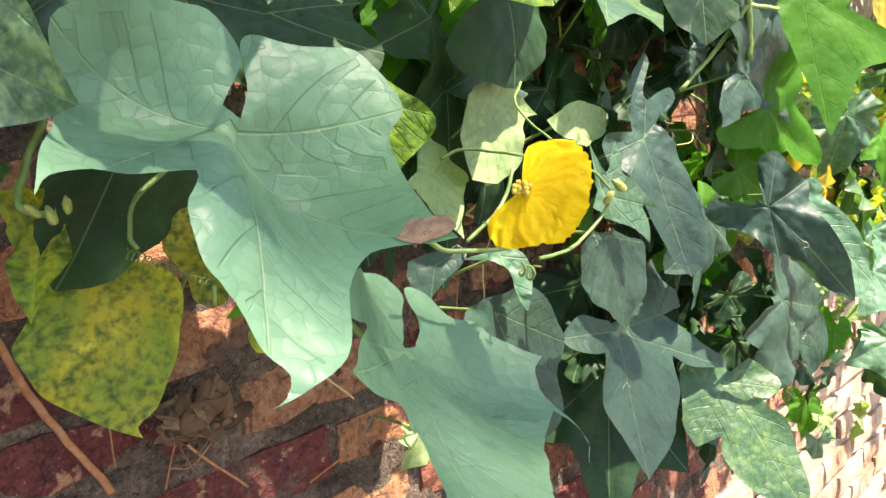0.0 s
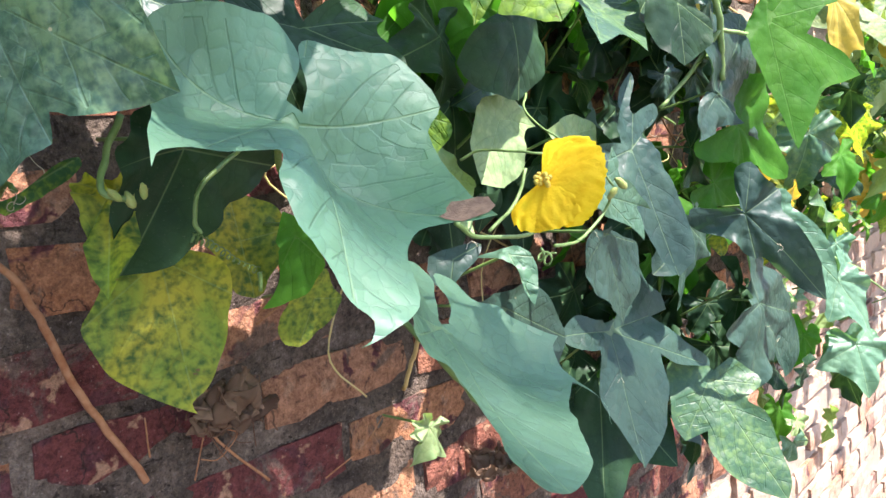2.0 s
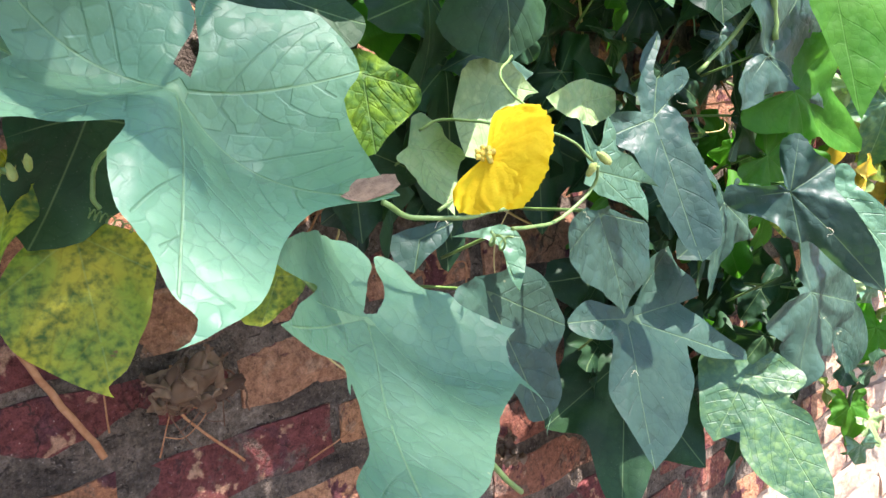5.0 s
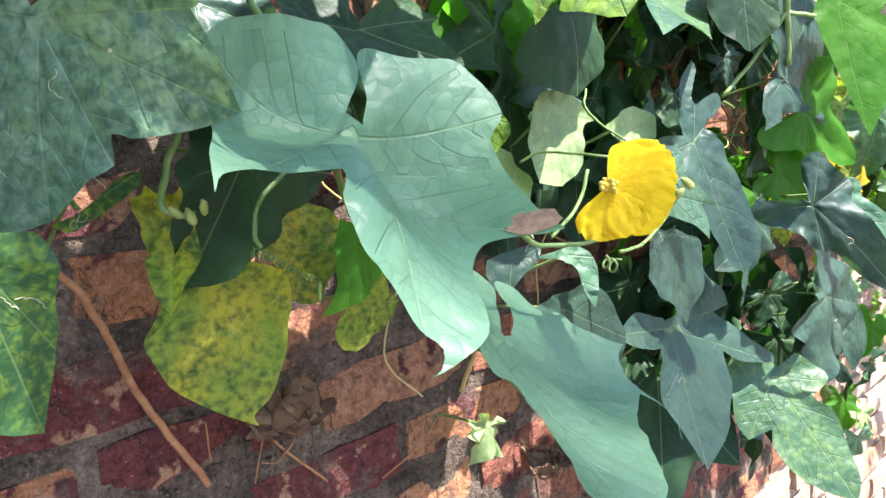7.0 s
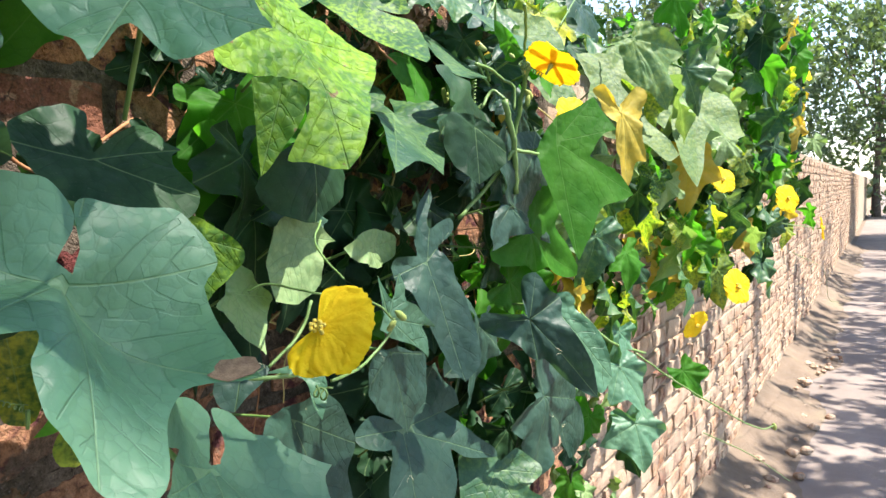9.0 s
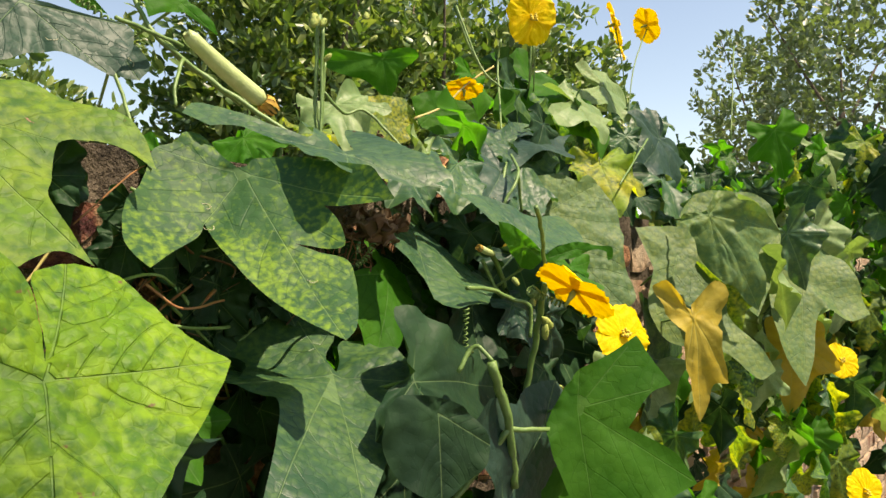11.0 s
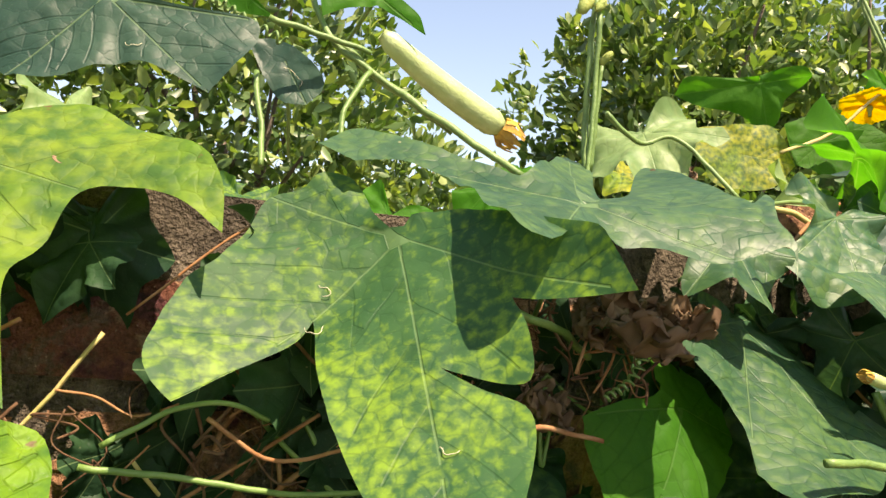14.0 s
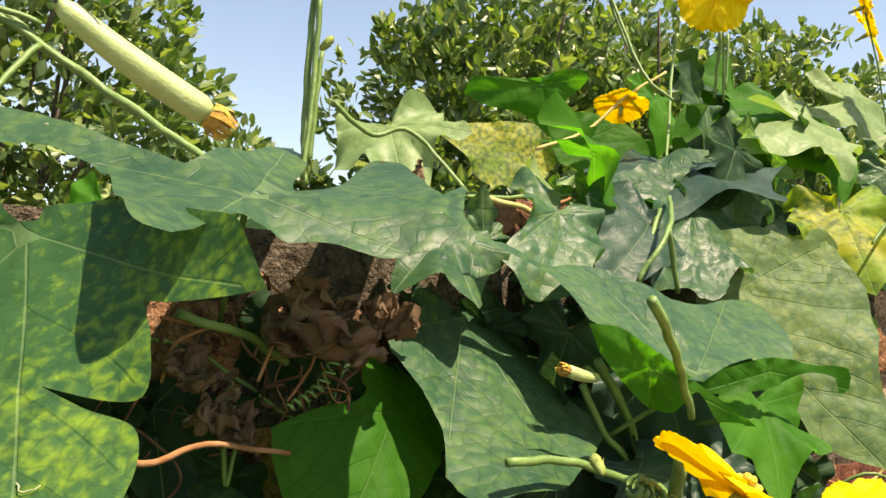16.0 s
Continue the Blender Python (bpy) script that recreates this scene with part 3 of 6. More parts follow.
def leaf(vine, style, place, turn, lobes, droop=0.1, wave=0.0085, fold=0.2, valley=0.7, quilt=0.0, stalk=True):
    leaf_count[0] += 1
    seed = (leaf_count[0] * 0.6180339) % 1.0
    me = leaf_mesh(style, lobes, droop, wave, fold, valley, quilt, seed)
    m = pose(*place, *turn)
    ob = child("leaf", me, vine, m, LABEL[style])
    rng = random.Random(leaf_count[0])
    if stalk and style != "dry":
        add_stalk(ob, m, place, rng)
    L = max(q[1] for q in lobes)
    add_marks(ob, style, [q[:2] for q in lobes if len(q) < 3 or q[2] < 2], (), lambda x, y: surface(x, y, 0.01, math.hypot(x, y) / L * 0.8, math.atan2(x, y), L, droop, wave, fold, seed, quilt), rng)
    return ob


def add_stalk(ob, m, place, rng):
    inv = m.inverted()
    j = Vector(place)
    back = m.to_3x3() @ Vector((0, 0, -1))
    end = j + back * 0.05 + Vector((rng.uniform(-0.02, 0.02), 0.05, rng.uniform(-0.05, 0.01)))
    path = smooth_path([inv @ (j + back * 0.0065), inv @ (j + back * 0.02 + Vector((0, 0, 0.003))), inv @ end], 4)
    v, f = tube_data(path, 0.0021, 6)
    st = new("petiole", mesh_from("petiole", v, f, STEM["green"]))
    st.parent = ob


def add_marks(ob, style, veins, patches, height, rng):
    """Dry patches and pale insect trails lying on the leaf."""
    for a, l, r in patches:
        cx, cy = math.sin(radians(a)) * l, math.cos(radians(a)) * l
        vs, fs = [], []
        for k in range(5):
            for i in range(14):
                w = 2 * math.pi * i / 14
                q = r * k / 4 * (1 + 0.6 * noise.noise((math.cos(w) * 1.3, math.sin(w) * 1.3, a * 0.37)) * (k / 4))
                x, y = cx + q * math.cos(w), cy + q * math.sin(w) * 0.8
                vs.append((x, y, height(x, y) + 0.0008))
        for k in range(4):
            for i in range(14):
                i2 = (i + 1) % 14
                fs.append((k * 14 + i, k * 14 + i2, (k + 1) * 14 + i2, (k + 1) * 14 + i))
        dp = new("dead_patch", mesh_from("dead_patch", vs, fs, PATCH))
        dp.parent = ob
        tagged(dp, "dry brown patch")
    for k in range({"bluemottled": 7, "mottled": 3, "deep": 1}.get(style, 0)):
        lobe = rng.choice(veins)
        w = radians(lobe[0] + rng.uniform(-9, 9))
        far = lobe[1] * rng.uniform(0.3, 0.65)
        x, y, w = math.sin(w) * far, math.cos(w) * far, rng.uniform(0, 6.3)
        way = []
        for i in range(rng.randrange(7, 14)):
            w += rng.uniform(-1.1, 1.1)
            x, y = x + 0.0022 * math.cos(w), y + 0.0022 * math.sin(w)
            way.append((x, y, height(x, y) + 0.0009))
        v, f = tube_data(smooth_path(way, 2), 0.00035, 4, 0.6)
        tr = new("insect_trail", mesh_from("insect_trail", v, f, TRAIL))
        tr.parent = ob
        tagged(tr, "pale winding insect trail")


def blade(vine, style, place, turn, edge, bend=(0.0, 0.0, 0.0), pleat=(0.0, 0.0, 0.0, 0.0), wave=0.003, fold=0.12, quilt=0.0, patches=(), stalk=True):
    leaf_count[0] += 1
    seed = (leaf_count[0] * 0.6180339) % 1.0
    me, veins, L = blade_mesh(style, edge, bend, pleat, wave, fold, quilt, seed)
    m = pose(*place, *turn)
    ob = child("leaf", me, vine, m, LABEL[style])
    if stalk:
        add_stalk(ob, m, place, random.Random(leaf_count[0]))
    add_marks(ob, style, veins, patches, lambda x, y: blade_surface(x, y, 0.01, math.hypot(x, y) / L * 0.8, L, bend, pleat, wave, fold, seed, quilt, 0.02), random.Random(leaf_count[0]))
    return ob


def crumpled(vine, place, size, seed):
    """A withered leaf, rolled and creased."""
    rng = random.Random(seed)
    nu, nv = 40, 34
    vs, fs, uvs = [], [], []
    for j in range(nv + 1):
        for i in range(nu + 1):
            u, v = i / nu - 0.5, j / nv - 0.5
            edge = 1 - 0.35 * abs(v) + 0.3 * noise.noise((u * 5, v * 5, seed * 3.1))
            th = u * 3.6 * edge
            p = Vector((math.sin(th) * 0.34, v * edge, -math.cos(th) * 0.3 + 0.25 * v * v))
            p += Vector((noise.noise((u * 5, v * 5, seed)), noise.noise((u * 5, v * 5, seed + 9)), noise.noise((u * 6, v * 6, seed + 5)))) * 0.22
            p += Vector((noise.noise((u * 14, v * 14, seed)), noise.noise((u * 14, v * 14, seed + 9)), noise.noise((u * 14, v * 14, seed + 5)))) * 0.09
            p += Vector((0, 0, 0.05 * abs(math.sin(u * 17 + 3 * noise.noise((u * 4, v * 4, seed))))))
            vs.append(p * size)
            uvs.append((0.02, 0.005, u * size, v * size))
    for j in range(nv):
        for i in range(nu):
            q = j * (nu + 1) + i
            fs.append((q, q + 1, q + nu + 2, q + nu + 1))
    me = mesh_from("leaf", vs, fs, LEAF["dry"])
    lay_uv(me, uvs)
    return child("leaf", me, vine, pose(*place, rng.uniform(-40, 40), rng.uniform(-60, 60), rng.uniform(0, 360)), LABEL["dry"])


def ball_data(c, r, seg=8, rings=6, stretch=1.0, rough=0.0):
    vs, fs = [], []
    for i in range(rings + 1):
        th = math.pi * i / rings
        for k in range(seg):
            ph = 2 * math.pi * k / seg
            d = Vector((math.sin(th) * math.cos(ph), math.sin(th) * math.sin(ph), math.cos(th) * stretch))
            vs.append(Vector(c) + d * r * (1 + rough * noise.noise(d * 2.3 + Vector(c) * 90)))
    for i in range(rings):
        for k in range(seg):
            k2 = (k + 1) % seg
            fs.append((i * seg + k, (i + 1) * seg + k, (i + 1) * seg + k2, i * seg + k2))
    return vs, fs


def petal_mesh(r, seed, curl):
    """Broad petal: fine pleats fanning from the base, puckered and ragged towards the rim."""
    nu, nv = 26, 18
    vs, fs = [], []
    for j in range(nv + 1):
        t = j / nv
        wide = r * (0.1 + 0.47 * math.sin(min(t * 1.2, 1) * math.pi / 2))
        for i in range(nu + 1):
            a = (i / nu - 0.5) * 2
            rag = 0.05 * noise.noise((a * 5, 3.0, seed * 40)) + 0.03 * noise.noise((a * 13, 5.0, seed * 40))
            x = a * wide * (1 - 0.22 * max(0, t - 0.7) / 0.3)
            y = r * t * (1 - 0.16 * a * a * t + rag * t * t)
            fan = math.sin(a * 16 + seed * 9 + 2 * noise.noise((a * 2, t * 2, seed * 3)))
            z = r * (0.1 * t - curl * t * t - 0.08 * a * a * t + 0.005 * fan * min(1, 2 * t) + 0.08 * t * t * noise.noise((a * 3.5, t * 3, seed * 20))
                     + 0.03 * t * noise.noise((a * 10, t * 5, seed * 5)) + 0.016 * t * noise.noise((a * 24, t * 9, seed * 8)))
            vs.append((x, y, z))
    for j in range(nv):
        for i in range(nu):
            q = j * (nu + 1) + i
            fs.append((q, q + 1, q + nu + 2, q + nu + 1))
    return mesh_from("petal", vs, fs, PETAL)


def flower(vine, place, face, r, spin=0, petals=()):
    """Five crinkled petals round a knot of stamens; petals: the way and length of each, where the flower is torn or one-sided."""
    n = Vector(face).normalized()
    m = Matrix.Translation(place) @ n.to_track_quat("Z", "Y").to_matrix().to_4x4() @ pose(0, 0, 0, 0, 0, spin)
    path = [Vector((0, 0, -r * 0.45)), Vector((0, 0, -r * 0.28)), Vector((0, 0, -r * 0.12)), Vector((0, 0, -0.001))]
    v, f = tube_data(path, 0.0022, 8, 1.3)
    for k in range(8):
        v[16 + k] = v[16 + k] * 1.0 + Vector((v[16 + k].x, v[16 + k].y, 0)) * 0.6
    calyx = child("flower", mesh_from("calyx", v, f, BUDMAT), vine, m, "yellow five-petalled luffa flower, crinkled")
    turn = m.to_3x3().inverted()
    ways = [(turn @ Vector(q[:3]), q[3]) for q in petals] or [(Vector((math.sin(radians(72 * k)), math.cos(radians(72 * k)), 0)), r) for k in range(5)]
    for k, (way, length) in enumerate(ways):
        ob = new("petal", petal_mesh(length, (k * 0.37 + r * 50) % 1, 0.1 if not petals else 0.02))
        ob.parent = calyx
        y = way.normalized()
        x = y.cross(Vector((0, 0, 1))).normalized()
        lie = Matrix((x, y, x.cross(y))).transposed().to_4x4()
        ob.matrix_basis = Matrix.Translation((0, 0, 0.0012 * (k % 2))) @ lie @ pose(0, 0, 0, 0, 4 - 8 * (k % 2), 0)
    vs, fs = [], []
    rng = random.Random(int(r * 1e5) + spin)
    for k in range(18):
        c = (rng.uniform(-1, 1) * r * 0.12, rng.uniform(-1, 1) * r * 0.12, r * rng.uniform(0.06, 0.2))
        a, b = ball_data(c, r * 0.05, 6, 4)
        fs += [tuple(q + len(vs) for q in g) for g in b]
        vs += a
    st = new("stamen_cluster", mesh_from("stamen_cluster", vs, fs, STAMEN))
    st.parent = calyx
    tagged(st, "cluster of yellow stamens")
    return calyx


def bud(vine, place, r):
    vs, fs = [], []
    r *= 0.55
    a, b = ball_data((0, 0, 0), r, 8, 6, 2.1, 0.3)
    vs, fs = list(a), list(b)
    for k in range(5):
        w = k * 1.257
        base = Vector((math.cos(w), math.sin(w), 0))
        q = len(vs)
        side = Vector((-math.sin(w), math.cos(w), 0))
        vs += [base * r * 0.6 + side * r * 0.4 + Vector((0, 0, -r * 0.6)), base * r * 0.6 - side * r * 0.4 + Vector((0, 0, -r * 0.6)), base * r * 1.5 + Vector((0, 0, r * 0.7))]
        fs.append((q, q + 1, q + 2))
    rng = random.Random(int(place[0] * 1e4))
    m = pose(*place, rng.uniform(-50, 50), rng.uniform(-50, 50), rng.uniform(0, 360))
    return child("bud", mesh_from("bud", vs, fs, BUDMAT), vine, m, "small green flower bud")


def gourd(vine, a, b, r):
    a, b = Vector(a), Vector(b)
    d = (b - a).normalized()
    n, sides = 26, 30
    side = d.cross(Vector((0, 0, 1))).normalized()
    up = side.cross(d)
    vs, fs = [], []
    for i in range(n + 1):
        t = i / n
        c = a.lerp(b, t) - up * math.sin(t * math.pi) * r * 0.25
        rr = r * (0.72 + 0.28 * math.sin(min(t * 1.3, 1) * math.pi / 2)) * (1 - max(0, t - 0.93) * 6) * (0.55 + 0.45 * min(1, t * 14))
        for k in range(sides):
            w = 2 * math.pi * k / sides
            wart = 1 + 0.035 * max(0, noise.noise((i * 1.7, k * 2.3, 4.0)) - 0.25) + 0.012 * math.cos(10 * w)
            vs.append(c + (side * math.cos(w) + up * math.sin(w)) * rr * wart)
    for i in range(n):
        for k in range(sides):
            k2 = (k + 1) % sides
            fs.append((i * sides + k, i * sides + k2, (i + 1) * sides + k2, (i + 1) * sides + k))
    fs.append(tuple(range(sides)))
    fs.append(tuple(n * sides + k for k in range(sides)))
    body = child("gourd", mesh_from("gourd", vs, fs, GOURD), vine, None, "young pale green luffa gourd with a withered flower")
    rng = random.Random(5)
    v2, f2 = [], []
    for k in range(12):
        w = k * 0.52
        q = len(v2)
        o = (side * math.cos(w) + up * math.sin(w))
        t = d.cross(o)
        for j in range(4):
            s = j / 3
            c = b + d * r * (-0.15 + 1.9 * s) + o * r * (0.75 + 0.35 * math.sin(s * 3.0) + rng.uniform(-0.15, 0.15))
            wd = r * (0.32 - 0.2 * s)
            v2 += [c + t * wd, c - t * wd]
        for j in range(3):
            f2.append((q + 2 * j, q + 2 * j + 1, q + 2 * j + 3, q + 2 * j + 2))
    w = new("withered_flower", mesh_from("withered_flower", v2, f2, WITHER))
    w.parent = body
    tagged(w, "withered brown-yellow flower end")
    return body


# ---- setting: ground, lane, wall ----
def grid_mesh(x0, x1, y0, y1, nx, ny, z, amp, mat, freq=0.5):
    vs, fs = [], []
    for i in range(nx + 1):
        for j in range(ny + 1):
            x, y = x0 + (x1 - x0) * i / nx, y0 + (y1 - y0) * j / ny
            vs.append((x, y, z + amp * noise.noise((x * freq, y * freq, 0))))
    for i in range(nx):
        for j in range(ny):
            q = i * (ny + 1) + j
            fs.append((q, q + ny + 1, q + ny + 2, q + 1))
    return mesh_from("sheet", vs, fs, mat)


ground = tagged(new("ground", grid_mesh(-400, 600, -400, 400, 60, 50, GROUND - 0.02, 0.0, SOIL)), "bare brown soil reaching to the horizon", "ground", kind="structure")
road = tagged(new("road", grid_mesh(-15, 140, -3.2, -0.12, 300, 10, GROUND + 0.004, 0.012, CONCRETE, 1.3)), "worn grey-brown concrete lane beside the wall", "lane", kind="structure")

WALL_X0, WALL_X1, THICK = -6.0, 90.0, 0.23
bm = bmesh.new()
bmesh.ops.create_cube(bm, size=1, matrix=Matrix.Translation(((WALL_X0 + WALL_X1) / 2, THICK / 2 + 0.009, (GROUND + TOP - 0.02) / 2)) @ Matrix.Diagonal((WALL_X1 - WALL_X0, THICK - 0.006, TOP - GROUND - 0.02, 1)))
me = bpy.data.meshes.new("wall")
bm.to_mesh(me)
bm.free()
me.materials.append(SUNLIT_MORTAR)
wall = tagged(new("wall_lane", me), "old boundary wall of weathered red brick and thick grey mortar", "brick wall", kind="structure")

# ---- the climbing plants: leaf(vine, kind, stalk's end, turn, lobes of (angle, length, blunt)) ----
vine_face = vine_plant(0.95, "luffa vine, large lobed leaves, hanging down the brick wall")
vine_top = vine_plant(1.6, "luffa vine with gourd and flowers sprawling over wall top")
vine_far = vine_plant(2.4, "sunlit luffa vine with yellow leaves and flowers farther along the wall")
vine_end = vine_plant(3.7, "luffa vine mounded over the far stretch of wall")
vine_shade = vine_plant(-0.5, "unseen luffa vine added over the near wall for shade")
leaf(vine_face, 'dark', (0.221, -0.200, 1.558), (-107, -20, -171), [(-99, 0.089), (-52, 0.063, 3), (-19, 0.082, 3), (0, 0.105), (11, 0.093, 3), (29, 0.076, 3), (59, 0.054, 1)], droop=0.05)
leaf(vine_face, 'yellowing', (0.176, -0.170, 1.529), (-56, 4, 136), [(-44, 0.023, 3), (-18, 0.06, 3), (0, 0.081), (10, 0.065, 3), (33, 0.034)], droop=0.1)
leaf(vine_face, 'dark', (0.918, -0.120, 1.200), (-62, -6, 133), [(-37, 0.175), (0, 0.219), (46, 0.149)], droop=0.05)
leaf(vine_face, 'deep', (0.984, -0.324, 1.431), (-79, 41, 136), [(-79, 0.062), (0, 0.171), (31, 0.064)], droop=0.2)
leaf(vine_face, 'deep', (0.947, -0.260, 1.422), (-86, -18, -178), [(-71, 0.083), (0, 0.124), (40, 0.109)], droop=0.2)
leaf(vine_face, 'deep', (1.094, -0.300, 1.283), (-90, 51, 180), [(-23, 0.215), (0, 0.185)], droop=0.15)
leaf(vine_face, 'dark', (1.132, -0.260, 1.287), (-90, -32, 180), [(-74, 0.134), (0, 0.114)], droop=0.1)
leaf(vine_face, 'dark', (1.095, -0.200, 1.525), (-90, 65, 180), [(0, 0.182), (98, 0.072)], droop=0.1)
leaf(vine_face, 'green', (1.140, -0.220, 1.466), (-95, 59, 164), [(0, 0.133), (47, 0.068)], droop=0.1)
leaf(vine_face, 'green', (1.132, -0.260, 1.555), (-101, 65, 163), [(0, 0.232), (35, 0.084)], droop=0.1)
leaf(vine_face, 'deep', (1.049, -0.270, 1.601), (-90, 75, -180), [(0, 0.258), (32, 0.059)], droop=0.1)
leaf(vine_face, 'dark', (0.947, -0.220, 1.745), (-70, 30, -165), [(-51, 0.207), (0, 0.137), (91, 0.093)], droop=0.1)
leaf(vine_far, 'glaucous', (1.464, -0.320, 1.258), (-68, 22, 156), [(-48, 0.07), (0, 0.125), (51, 0.083)], droop=0.15)
leaf(vine_far, 'glaucous', (1.524, -0.300, 1.318), (-80, -15, 140), [(-55, 0.05), (0, 0.08), (48, 0.06)], droop=0.15)
leaf(vine_far, 'glaucous', (1.532, -0.330, 1.118), (-67, 3, 133), [(-73, 0.076), (0, 0.104), (68, 0.092)], droop=0.1)
leaf(vine_far, 'green', (1.990, -0.330, 1.136), (-71, 33, 137), [(-53, 0.077), (0, 0.092)], droop=0.1)
leaf(vine_top, 'dark', (1.588, 0.000, 2.137), (-77, -30, 177), [(-100, 0.052), (0, 0.095)], droop=0.2)
leaf(vine_top, 'sage', (1.188, -0.030, 1.991), (90, -9, 0), [(0, 0.047), (59, 0.026)], droop=0.1)
leaf(vine_top, 'green', (1.961, 0.250, 2.325), (-47, -49, 143), [(-152, 0.18), (0, 0.235)], droop=0.1)
leaf(vine_top, 'green', (1.914, 0.700, 2.455), (-106, 11, 137), [(-86, 0.102), (0, 0.114), (95, 0.177)], droop=0.1)
leaf(vine_top, 'pale', (1.915, 0.100, 2.244), (1, 52, -96), [(0, 0.177), (159, 0.177)], droop=0.15)
leaf(vine_top, 'pale', (2.253, 0.200, 2.365), (1, 60, -95), [(0, 0.188), (153, 0.156)], droop=0.15)
leaf(vine_top, 'ash', (1.625, -0.300, 1.955), (-78, 24, 134), [(-116, 0.057, 1), (-54, 0.128), (0, 0.175), (18, 0.12, 1), (100, 0.053)], droop=0.1, quilt=1.0)
leaf(vine_top, 'green', (1.324, -0.200, 1.866), (-47, -19, 157), [(-125, 0.058), (0, 0.092), (34, 0.081)], droop=0.1)
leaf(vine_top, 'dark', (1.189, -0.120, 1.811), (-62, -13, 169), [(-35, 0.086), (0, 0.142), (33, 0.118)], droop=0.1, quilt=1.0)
leaf(vine_top, 'green', (0.734, -0.100, 1.719), (-58, 23, 166), [(-162, 0.086, 1), (-130, 0.093), (0, 0.067), (172, 0.095)], droop=0.1)
leaf(vine_top, 'yellow', (1.546, -0.300, 1.787), (-80, 2, 140), [(-41, 0.048, 3), (-23, 0.115), (0, 0.162), (16, 0.084, 1), (40, 0.035, 3)], droop=0.1)
leaf(vine_top, 'yellowing', (1.689, -0.300, 1.836), (-86, 6, 108), [(0, 0.124), (43, 0.08)], droop=0.1)
leaf(vine_top, 'yellow', (2.181, -0.300, 1.703), (-82, -4, 102), [(0, 0.164), (36, 0.1)], droop=0.1)
leaf(vine_top, 'yellow', (1.343, -0.080, 1.834), (-90, 47, 180), [(0, 0.141), (99, 0.085)], droop=0.1)
leaf(vine_top, 'sage', (1.610, -0.200, 1.711), (-90, 56, 180), [(-22, 0.235), (0, 0.183)], droop=0.1)
leaf(vine_top, 'green', (1.381, -0.100, 1.838), (-56, 9, 163), [(-87, 0.062), (0, 0.087)], droop=0.1)
leaf(vine_top, 'deep', (1.394, -0.030, 2.021), (-40, -41, 143), [(-88, 0.064), (0, 0.138)], droop=0.15)
leaf(vine_top, 'sage', (1.476, -0.020, 2.045), (-48, 11, -172), [(0, 0.093), (40, 0.138, 1), (65, 0.148)], droop=0.1, quilt=1.0)
leaf(vine_top, 'deep', (2.420, 0.100, 2.234), (-50, -51, 145), [(-139, 0.179), (0, 0.232)], droop=0.2)
leaf(vine_top, 'green', (1.985, 0.150, 2.267), (-30, -42, 123), [(-142, 0.134), (0, 0.248)], droop=0.15)
leaf(vine_top, 'deep', (1.566, 0.050, 2.116), (-19, -13, 112), [(-163, 0.246), (0, 0.248)], droop=0.15)
leaf(vine_top, 'sage', (1.254, -0.050, 2.021), (-55, -15, 170), [(-102, 0.044, 1), (-52, 0.056, 1), (0, 0.095), (21, 0.112, 3), (39, 0.097), (53, 0.046, 1)], droop=0.08)
leaf(vine_top, 'sage', (1.133, -0.050, 1.991), (-51, -2, 175), [(-66, 0.056, 1), (0, 0.081), (44, 0.079)], droop=0.1)
leaf(vine_face, 'pale', (0.578, -0.080, 1.211), (-90, -29, 180), [(-59, 0.052), (0, 0.055)], droop=0.1)
blade(vine_face, 'yellowing', (0.214, -0.159, 1.476), (-83, 5, 164), [(117, 0.017), (83, 0.039), (66, 0.061), (60, 0.076, 4), (48, 0.083), (36, 0.093), (22, 0.101), (8, 0.113), (0, 0.123, 0), (1, 0.114), (-7, 0.106), (-17, 0.089), (-28, 0.079), (-40, 0.068), (-51, 0.062, 4), (-68, 0.054), (-81, 0.04), (-105, 0.02)], wave=0.004)
blade(vine_face, 'yellowing', (0.313, -0.120, 1.477), (-80, 6, 162), [(120, 0.034), (154, 0.04), (-179, 0.043, 4), (-151, 0.042), (-117, 0.046), (-92, 0.043, 4), (-62, 0.041), (-26, 0.041), (-9, 0.051), (0, 0.053, 0), (21, 0.047), (40, 0.029), (93, 0.031)])
blade(vine_face, 'green', (0.341, -0.164, 1.479), (-112, -18, -173), [(122, 0.034), (163, 0.016), (-88, 0.023), (-70, 0.052, 4), (-64, 0.057), (-47, 0.063), (-25, 0.064), (0, 0.073, 0), (-4, 0.053), (0, 0.034), (64, 0.022)])
blade(vine_face, 'yellowing', (0.399, -0.110, 1.408), (-104, -20, 174), [(124, 0.034), (179, 0.032), (-135, 0.021), (-101, 0.032, 4), (-47, 0.031), (-13, 0.043), (0, 0.052, 0), (19, 0.054), (34, 0.05), (54, 0.041), (69, 0.032)])
blade(vine_face, 'dark', (0.366, -0.166, 1.661), (13, 56, -89), [(-38, 0.007), (-34, 0.024), (-30, 0.048), (-26, 0.067), (-16, 0.082), (-5, 0.087), (0, 0.094, 0), (4, 0.081), (16, 0.079), (26, 0.089), (35, 0.102, 4), (48, 0.101), (61, 0.088), (71, 0.074), (93, 0.059), (117, 0.052), (145, 0.049), (177, 0.054), (-155, 0.063, 0), (-137, 0.07), (-117, 0.061), (-91, 0.059), (-71, 0.057), (-70, 0.028)], wave=0.003)
